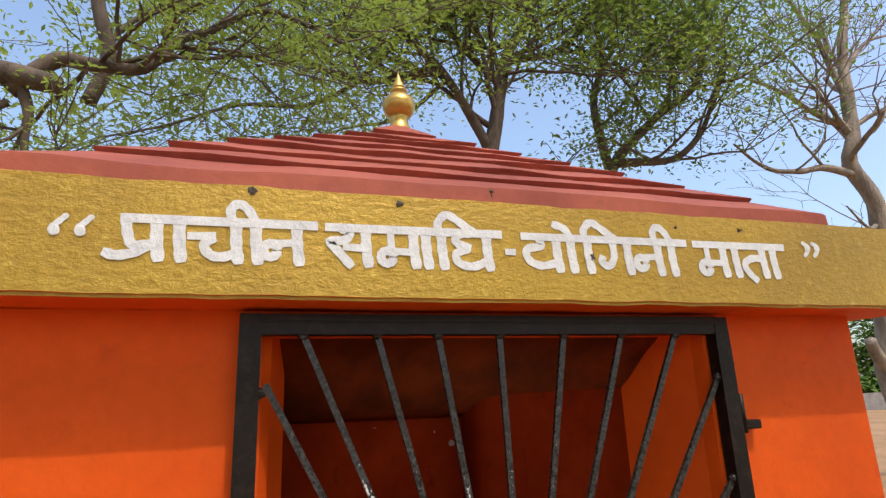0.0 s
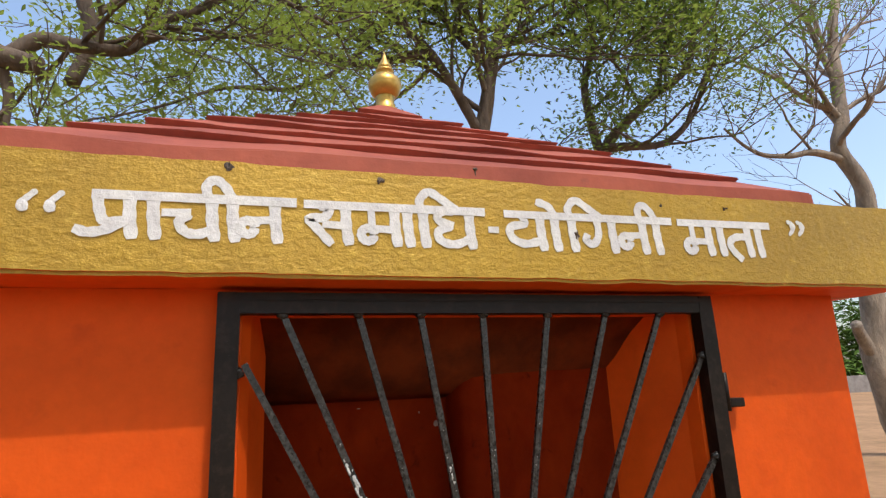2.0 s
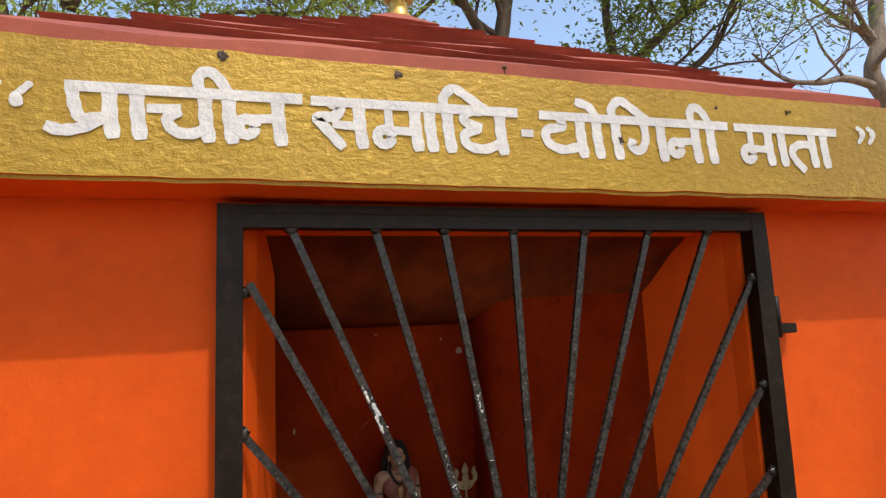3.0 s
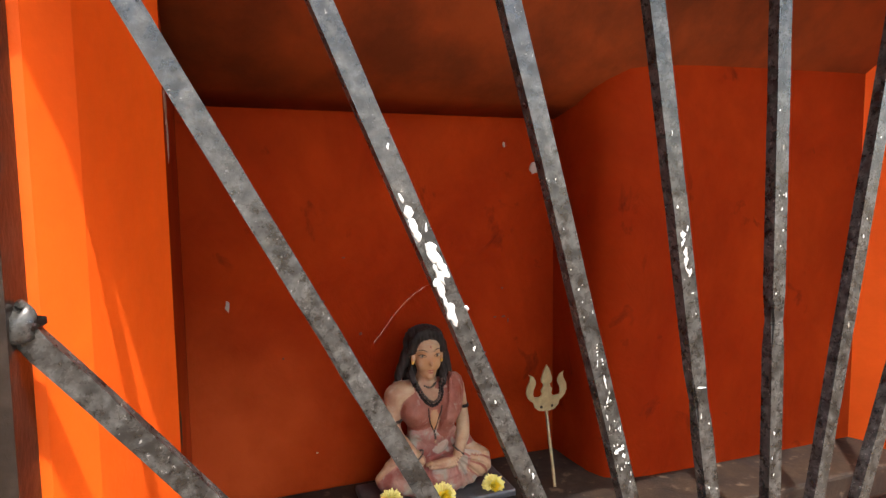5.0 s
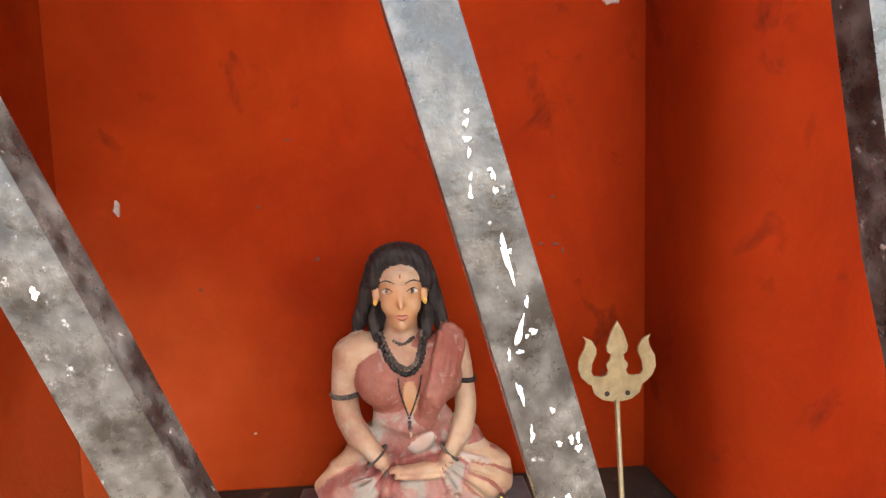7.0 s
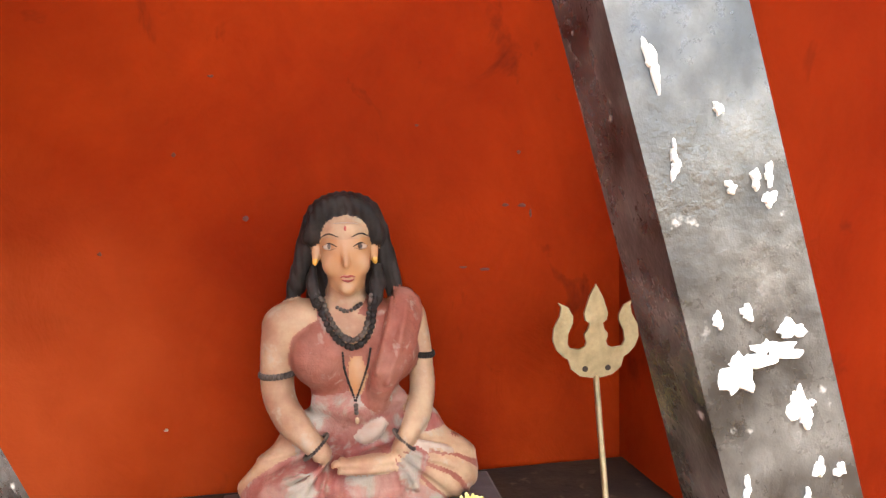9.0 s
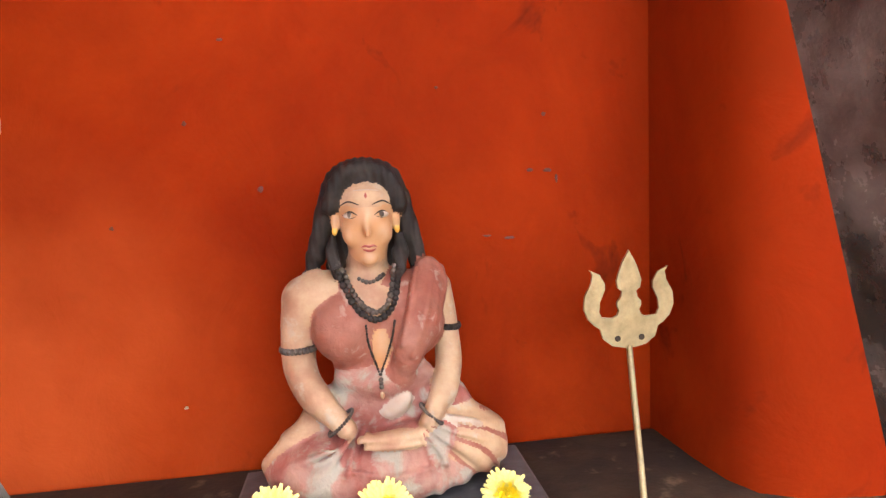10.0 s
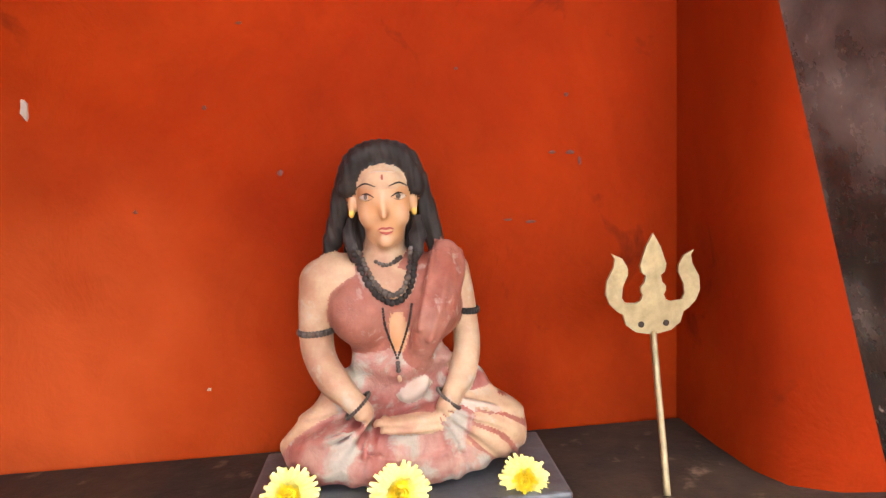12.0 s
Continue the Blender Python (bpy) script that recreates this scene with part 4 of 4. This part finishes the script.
    for sx, e in ((-1, -30), (1, 28)):
        dab(e, 513, 13, 5.6, PA, 1.4, 4.0)
        dab(e - 1, 513.5, 5.0, 5.0, BE, -0.8, 3.2)
        stroke([(e - 14, 513), (e, 519.5), (e + 14, 513)], 1.5, HA, 5)
        stroke([(e - 12, 511), (e, 507.5), (e + 12, 511)], 0.7, BE, 5)
        stroke([(e - 17 * sx, 531), (e + 2 * sx, 537), (e + 19 * sx, 529)], 1.5, HA, 5)
    stroke([(-12, 456), (-5, 458.5), (2, 457), (9, 458.5), (16, 456)], 2.4, LI, 4)
    stroke([(-9, 452), (3, 449), (14, 452)], 2.6, LI, 4)
    dab(0, 546, 2.4, 6, LI, 0.4)
    stroke([(-22, 556), (0, 557), (24, 555)], 1.0, PA, 4)
    # strings of beads
    rr = random.Random(9)

    def beads(pts, size, gap, mat, lift=-0.4):
        path = smooth_path([Vector((x, 0, z)) for x, z in pts], 24)
        run = 0.0
        for a, b in zip(path[:-1], path[1:]):
            run += (b - a).length
            if run >= gap:
                run = 0.0
                g = size * rr.uniform(0.8, 1.15)
                add_ball(bm, (b.x * s, (front(b.x, b.z) + lift * g) * s, b.z * s), (g * s, g * 0.9 * s, g * s), mat, 9, 7)

    beads([(-62, 424), (-48, 386), (-24, 346), (8, 326), (38, 346), (50, 388), (54, 424)], 6.6, 8.5, HA)
    beads([(-54, 424), (-38, 388), (-16, 354), (8, 340), (30, 354), (42, 390), (46, 424)], 6.0, 8.0, BE)
    beads([(-26, 402), (0, 392), (28, 404)], 4.6, 6.5, BE)
    beads([(-12, 322), (-8, 280), (9, 226)], 2.6, 3.6, HA)
    beads([(42, 326), (32, 280), (11, 226)], 2.6, 3.6, HA)
    beads([(10, 224), (11, 206)], 4.4, 5.5, BE)
    dab(12, 190, 4.2, 8, SK, -1.0, 4)
    # arm bands and bangles
    for x, z, y, r, tilt, mat, wide in ((-138, 274, -3, 33.5, 0.04, BE, 6.5), (144, 296, 3, 26.5, -0.10, HA, 6.5), (-66, 152, -74, 22, 0.9, BE, 4.0), (100, 152, -74, 20, -0.9, BE, 4.0)):
        for j in range(30):
            a = 2 * math.pi * j / 30
            add_ball(bm, ((x + r * math.cos(a)) * s, (y + r * math.sin(a)) * s, (z + r * tilt * math.cos(a)) * s), (wide * 0.75 * s, wide * 0.75 * s, wide * s), mat, 8, 6)
    ob = link("statue", bm, [M_SKIN, M_FACE, M_CLOTH, M_LAP, M_HAIR, M_BEAD, M_EAR, M_LIP, M_PALE], smooth=True)
    ob.location = (-0.1944, 0.297, SLAB_TOP - 0.001)
    ob.scale = (0.96, 1.0, 0.99)
    return tagged(ob, "worn painted plaster statue seated cross-legged in faded red robes", "statue")


statue()


def flower(at, size, seed, turn):
    f = thing("chrysanthemum", "fresh pale yellow chrysanthemum laid at the statue's feet", "flower", at, "flowers on the slab")
    r = random.Random(seed)

    def petals(rings, mat, name):
        bm = bmesh.new()
        for n, tilt, length, wide in rings:
            for k in range(n):
                a = 2 * math.pi * (k + r.random() * 0.6) / n
                ln = length * r.uniform(0.85, 1.12)
                up = radians(tilt + r.uniform(-7, 7))
                d = Vector((math.cos(a) * math.cos(up), math.sin(a) * math.cos(up), math.sin(up)))
                sd = Vector((-math.sin(a), math.cos(a), 0))
                nn = d.cross(sd)
                pts = []
                for t, w in ((0.12, 0.3), (0.45, 0.8), (0.8, 1.0), (1.0, 0.55)):
                    c = d * ln * t - nn * ln * 0.12 * t * t * (1 if tilt < 50 else -1)
                    pts.append([bm.verts.new(c + sd * wide * w * q + nn * wide * 0.35 * abs(q)) for q in (-1, 0, 1)])
                for p, q in zip(pts[:-1], pts[1:]):
                    bm.faces.new((p[0], p[1], q[1], q[0])), bm.faces.new((p[1], p[2], q[2], q[1]))
        if mat is M_HEART:
            add_ball(bm, (0, 0, 0.30), (0.40, 0.40, 0.34), u=14, v=10)
        ob = part(name, bm, mat, f, smooth=True)
        ob.scale = (size, size, size)
        ob.rotation_euler = (radians(62), 0, turn)
        return ob

    petals([(26, -14, 0.94, 0.10), (28, 2, 1.0, 0.10), (28, 15, 1.0, 0.10), (28, 28, 0.98, 0.10), (26, 40, 0.95, 0.095), (24, 50, 0.92, 0.09)], M_PETAL, "outer_petals")
    petals([(22, 58, 0.90, 0.085), (20, 66, 0.88, 0.08), (16, 74, 0.86, 0.075), (12, 81, 0.84, 0.07), (7, 87, 0.82, 0.06)], M_HEART, "inner_petals")
    return f


flower((-0.2490, 0.259, SLAB_TOP + 0.0066), 0.0135, 1, 0.1)
flower((-0.1940, 0.250, SLAB_TOP + 0.0072), 0.0145, 2, 0.0)
flower((-0.1285, 0.262, SLAB_TOP + 0.0012), 0.0130, 3, -0.2)

# ---- trident ----
tri = thing("trident", "dull brass flat trident on a thin rod", "trident", (-0.0468, 0.286, SHELF))
q = 0.000305
half = [(0, 190), (14, 165), (25, 132), (22, 118), (14, 112), (17, 100), (24, 92), (24, 84), (20, 76), (24, 66), (34, 62), (54, 64), (60, 74), (58, 94), (48, 116),
        (48, 128), (58, 146), (78, 156), (72, 146), (75, 130), (88, 106), (90, 82), (82, 62), (68, 48), (58, 42), (52, 22), (34, 8), (10, 3)]
outline = [(x, z) for x, z in half] + [(-x, z) for x, z in half[:0:-1]]
bm = bmesh.new()
fr = [bm.verts.new((x * q, -0.0008, z * q)) for x, z in outline]
bk = [bm.verts.new((x * q, 0.0008, z * q)) for x, z in outline]
for i, j, k in tessellate_polygon([[Vector((x, z, 0)) for x, z in outline]]):
    bm.faces.new((fr[i], fr[j], fr[k])), bm.faces.new((bk[k], bk[j], bk[i]))
for i in range(len(fr)):
    bm.faces.new((fr[i], fr[(i + 1) % len(fr)], bk[(i + 1) % len(fr)], bk[i]))
head = part("trident_head", bm, M_BRASS, tri)
head.location = (0, 0, 1.1240 - SHELF)
for sx in (-1, 1):
    e = part("eyelet", add_tube(bmesh.new(), [(sx * 24 * q, -0.0012, 22 * q), (sx * 24 * q, 0.001, 22 * q)], 6 * q, 10), M_STONE, tri, "dark bolt hole")
    e.location = (0, 0, 1.1240 - SHELF)
bm = add_tube(bmesh.new(), smooth_path([(0.0002, 0.0004, 1.126 - SHELF), (-0.0025, -0.011, 0.051), (-0.0055, -0.023, 0.026), (-0.0085, -0.0345, 0.0)], 6), 0.0018, 10)
part("rod", bm, M_BRASS, tri, smooth=True)


# ---- trees ----
def grow(bm, rnd, p, d, length, radius, depth, tips, curl=0.35, rise=0.12, minimum=0.006, kids=(2, 3)):
    n = 5
    pts, rad = [p.copy()], [radius]
    end = radius * 0.62
    for i in range(n):
        d = (d + Vector((rnd.gauss(0, curl), rnd.gauss(0, curl), rnd.gauss(rise, curl))) * 0.45).normalized()
        p = p + d * length / n
        pts.append(p.copy())
        rad.append(radius + (end - radius) * (i + 1) / n)
        if depth > 0 and i in (1, 2, 3) and rnd.random() < 0.55:
            s = (d + Vector((rnd.gauss(0, 0.8), rnd.gauss(0, 0.8), rnd.gauss(0.1, 0.6)))).normalized()
            grow(bm, rnd, p, s, length * rnd.uniform(0.5, 0.75), max(rad[-1] * 0.55, minimum), depth - 1, tips, curl, rise, minimum, kids)
    add_tube(bm, pts, rad, 7 if radius > 0.05 else 4, cap=False)
    if depth <= 1:
        tips += pts[1:]
    if depth > 0:
        for k in range(rnd.randint(*kids)):
            s = (d + Vector((rnd.gauss(0, 0.55), rnd.gauss(0, 0.55), rnd.gauss(0.05, 0.45)))).normalized()
            grow(bm, rnd, p, s, length * rnd.uniform(0.6, 0.85), max(end * 0.8, minimum), depth - 1, tips, curl, rise, minimum, kids)


def leaves(rnd, spots, per, spread, size):
    """Folded pointed leaves in loose sprays round the given places."""
    verts, faces = [], []
    for c in spots:
        for k in range(per):
            p = c + Vector((rnd.gauss(0, spread), rnd.gauss(0, spread), rnd.gauss(-0.02, spread * 0.8)))
            a = rnd.uniform(0, 2 * math.pi)
            d = Vector((math.cos(a), math.sin(a), rnd.uniform(-0.9, 0.35))).normalized()
            sd = d.cross(Vector((rnd.gauss(0, 0.4), rnd.gauss(0, 0.4), 1))).normalized()
            up = sd.cross(d)
            ln = size * rnd.uniform(0.7, 1.25)
            w = ln * 0.2
            b = len(verts)
            verts += [p, p + d * ln * 0.45 + sd * w + up * w * 0.4, p + d * ln, p + d * ln * 0.45 - sd * w + up * w * 0.4]
            faces += [(b, b + 1, b + 2), (b, b + 2, b + 3)]
    return verts, faces


def tree(name, label, limbs, seed, bark, leaf=None, depth=3, per=9, spread=0.20, size=0.13, kids=(2, 3), twig=1.5, spawn=0.75, minimum=0.006):
    t = thing(name, label, "tree", limbs[0][0][0])
    base = Vector(limbs[0][0][0])
    rnd = random.Random(seed)
    twigs, tips = bmesh.new(), []
    for k, (pts, r0, r1, full) in enumerate(limbs):
        path = smooth_path(pts, 6)
        n = len(path) - 1
        rad = [(r0 + (r1 - r0) * i / n) * (1 + 0.12 * noise.noise(path[i] * 2.3)) for i in range(n + 1)]
        wob = [p + Vector((noise.noise(p * 1.1), noise.noise(p * 1.3 + Vector((4, 0, 0))), noise.noise(p * 1.2 + Vector((0, 4, 0))))) * r0 * 0.5 for p in path]
        part("limb" if k else "trunk", add_tube(bmesh.new(), [w - base for w in wob], rad, 10 if r0 > 0.06 else 7), bark, t, smooth=True)
        if full:
            for i in range(int(n * full), n + 1):
                if rnd.random() < spawn:
                    d = (path[min(i + 1, n)] - path[max(i - 1, 0)]).normalized()
                    s = (d + Vector((rnd.gauss(0, 0.9), rnd.gauss(0, 0.9), rnd.gauss(0.15, 0.7)))).normalized()
                    grow(twigs, rnd, wob[i] - base, s, twig * rnd.uniform(0.6, 1.0), max(rad[i] * 0.45, 0.010), depth - 1, tips, kids=kids, minimum=minimum)
    tagged(part("twig_spray", twigs, bark, t, smooth=True), "fine branching twigs", kind="stuff")
    if leaf:
        verts, faces = leaves(rnd, tips, per, spread, size)
        me = bpy.data.meshes.new("crown")
        me.from_pydata(verts, [], faces)
        me.materials.append(leaf)
        crown = new("crown", me)
        crown.parent = t
        tagged(crown, "loose crown of small green leaves", kind="stuff")
    return t


V = Vector
tree("leafy_tree", "broad leafy tree with a leaning brown trunk behind the shrine", [
    ([V((2.2, 7.2, 0)), V((2.6, 7.1, 3.0)), V((2.95, 7.0, 5.5)), V((3.25, 7.0, 6.9)), V((3.9, 7.0, 8.4)), V((4.4, 7.2, 10.5))], 0.17, 0.06, 0.45),
    ([V((2.9, 7.0, 5.4)), V((2.2, 6.8, 6.5)), V((1.4, 6.6, 7.1)), V((0.6, 6.4, 8.2)), V((0.1, 6.2, 9.4))], 0.085, 0.025, 0.15),
    ([V((3.2, 7.0, 6.6)), V((2.5, 7.4, 7.8)), V((2.2, 7.6, 9.0)), V((2.0, 7.6, 10.5))], 0.075, 0.025, 0.1),
    ([V((3.4, 7.0, 7.1)), V((4.4, 7.2, 7.6)), V((5.4, 7.4, 8.6)), V((6.3, 7.4, 9.6))], 0.075, 0.025, 0.1),
    ([V((2.0, 6.8, 6.6)), V((0.8, 7.0, 6.4)), V((-0.4, 7.2, 6.9)), V((-1.6, 7.2, 7.4))], 0.07, 0.02, 0.15),
    ([V((1.4, 6.6, 7.0)), V((0.7, 6.8, 6.2)), V((0.0, 6.8, 5.75)), V((-0.9, 6.8, 5.65)), V((-1.8, 6.9, 5.3)), V((-2.6, 7.0, 5.1))], 0.05, 0.012, 0.62),
    ([V((2.2, 6.8, 6.5)), V((1.5, 7.1, 5.9)), V((0.8, 7.2, 5.7)), V((0.1, 7.3, 5.5))], 0.04, 0.012, 0.7),
], 3, M_BARK, M_LEAF, depth=3, per=6, spread=0.28, size=0.11, twig=1.9, spawn=0.66)
tree("leafy_tree", "leafy tree with forked brown limbs behind the shrine", [
    ([V((4.4, 7.6, 0)), V((4.7, 7.5, 3.2)), V((5.2, 7.3, 5.2)), V((6.1, 7.1, 6.3)), V((7.2, 7.0, 7.2)), V((7.6, 7.0, 8.6)), V((8.1, 7.0, 10.0))], 0.13, 0.035, 0.5),
    ([V((5.4, 7.2, 5.5)), V((6.4, 7.0, 5.6)), V((7.2, 7.0, 6.3)), V((7.7, 6.8, 7.6))], 0.08, 0.03, 0.2),
    ([V((5.3, 7.3, 5.3)), V((5.2, 7.4, 6.7)), V((5.6, 7.6, 8.0)), V((5.5, 7.6, 9.6))], 0.09, 0.03, 0.25),
], 11, M_BARK, M_LEAFDARK, depth=3, per=6, spread=0.30, size=0.115, twig=1.9, spawn=0.72)
tree("leafy_tree", "old gnarled tree with a long bare limb and sparse leaves", [
    ([V((-4.8, 4.4, 0)), V((-4.6, 4.2, 2.4)), V((-3.9, 4.0, 3.7)), V((-3.0, 4.0, 4.15)), V((-2.55, 4.0, 4.25)), V((-2.15, 4.0, 4.15))], 0.24, 0.075, 0),
    ([V((-2.45, 4.0, 4.2)), V((-2.36, 4.0, 3.95)), V((-2.36, 4.0, 3.65)), V((-2.28, 4.0, 3.2))], 0.055, 0.02, 0.5),
    ([V((-2.5, 4.0, 4.0)), V((-2.9, 4.0, 3.75)), V((-3.4, 4.0, 3.6))], 0.035, 0.02, 0.3),
    ([V((-2.5, 4.0, 4.1)), V((-2.2, 4.0, 4.42)), V((-1.95, 4.0, 4.42)), V((-1.55, 4.0, 4.45)), V((-1.3, 4.0, 4.75)), V((-1.0, 4.05, 4.95)), V((-0.55, 4.1, 5.3)), V((0.2, 4.2, 5.1))], 0.075, 0.02, 0.3),
    ([V((-1.35, 4.0, 4.7)), V((-1.0, 4.0, 4.72)), V((-0.5, 4.0, 4.72))], 0.03, 0.012, 0.5),
    ([V((-2.1, 4.6, 4.35)), V((-1.98, 4.6, 4.9)), V((-2.15, 4.6, 5.5)), V((-2.3, 4.6, 6.4))], 0.075, 0.06, 0.3),
], 21, M_BARK, M_LEAF, depth=3, per=5, spread=0.085, size=0.060, twig=1.1, spawn=0.5)
tree("bare_tree", "leafless pale tree with fine branching twigs and a cut stub", [
    ([V((11.2, 7.3, -0.05)), V((10.62, 7.1, 1.9)), V((10.85, 7.0, 3.4)), V((11.1, 7.0, 4.7)), V((10.75, 7.0, 5.8)), V((10.95, 7.0, 7.2)), V((11.1, 7.0, 8.4)), V((11.6, 7.0, 9.6)), V((12.0, 7.0, 11.5))], 0.24, 0.06, 0.45),
    ([V((10.6, 7.1, 1.75)), V((10.25, 7.0, 2.15)), V((10.05, 6.9, 2.38))], 0.12, 0.10, 0),
    ([V((10.8, 7.0, 5.6)), V((10.0, 7.0, 5.75)), V((9.3, 7.0, 5.6)), V((8.4, 6.9, 5.55)), V((7.6, 6.8, 5.9))], 0.085, 0.02, 0.2),
    ([V((10.85, 7.0, 6.7)), V((10.0, 7.0, 6.9)), V((9.2, 7.0, 7.3)), V((8.3, 7.0, 7.5))], 0.07, 0.02, 0.2),
    ([V((10.95, 7.0, 7.3)), V((10.6, 7.0, 8.5)), V((10.0, 7.0, 9.5)), V((9.4, 7.0, 10.6))], 0.07, 0.02, 0.15),
    ([V((11.1, 7.0, 8.0)), V((11.9, 7.0, 8.8)), V((12.8, 7.0, 9.2))], 0.06, 0.02, 0.2),
    ([V((11.0, 7.0, 4.6)), V((10.2, 6.6, 4.4)), V((9.5, 6.4, 4.7))], 0.05, 0.015, 0.3),
], 33, M_BARKGREY, None, depth=3, kids=(1, 3), twig=1.45, spawn=0.45, minimum=0.005)

# unseen trees added behind the camera to block skylight from the shrine's front
for (x, y), turn, big in (((-5.0, -9.0), 150, 1.15), ((3.0, -10.5), 200, 1.25), ((9.5, -8.0), 110, 1.1), ((-11.0, -6.0), 60, 1.1)):
    t = copy_thing(bpy.data.objects["leafy_tree"], pose(x, y, 0, 0, 0, turn) @ Matrix.Diagonal((big, big, big, 1)))
    tagged(t, "broad leafy tree added out of view to cut skylight on the shrine")

# ---- far side of the yard ----
structure("boundary_wall", box((8, 34, -0.3), (60, 34.3, 1.25), 0.02), M_GREYWALL, "low grey boundary wall across the yard", "wall")
rnd = random.Random(5)
spots = []
for k in range(420):
    x = rnd.uniform(6, 70)
    spots.append(V((x, 37 + rnd.uniform(0, 10), rnd.uniform(0.5, 7.5 + 1.5 * math.sin(x * 0.5)))))
verts, faces = leaves(rnd, spots, 60, 0.9, 0.8)
me = bpy.data.meshes.new("far_trees")
me.from_pydata(verts, [], faces)
me.materials.append(M_BUSH)
tagged(new("far_trees", me), "dense green trees beyond the yard", "trees", kind="stuff")

van = thing("parked_van", "white parked van across the dusty yard", "van", (29.5, 18.5, -0.02))
van.rotation_euler = (0, 0, radians(40))
bm = box((-2.0, -0.8, 0.35), (2.0, 0.8, 1.85), 0.16, 3)
part("body", bm, M_VAN, van, smooth=False)
for x0, x1 in ((-1.8, -0.75), (-0.65, 0.4), (0.5, 1.6)):
    part("side_window", box((x0, -0.815, 1.15), (x1, -0.79, 1.65), 0.01), M_GLASS, van)
for x in (-1.25, 1.25):
    w = part("wheel", add_tube(bmesh.new(), [(x, -0.84, 0.33), (x, -0.62, 0.33)], 0.33, 20), M_RUBBER, van)
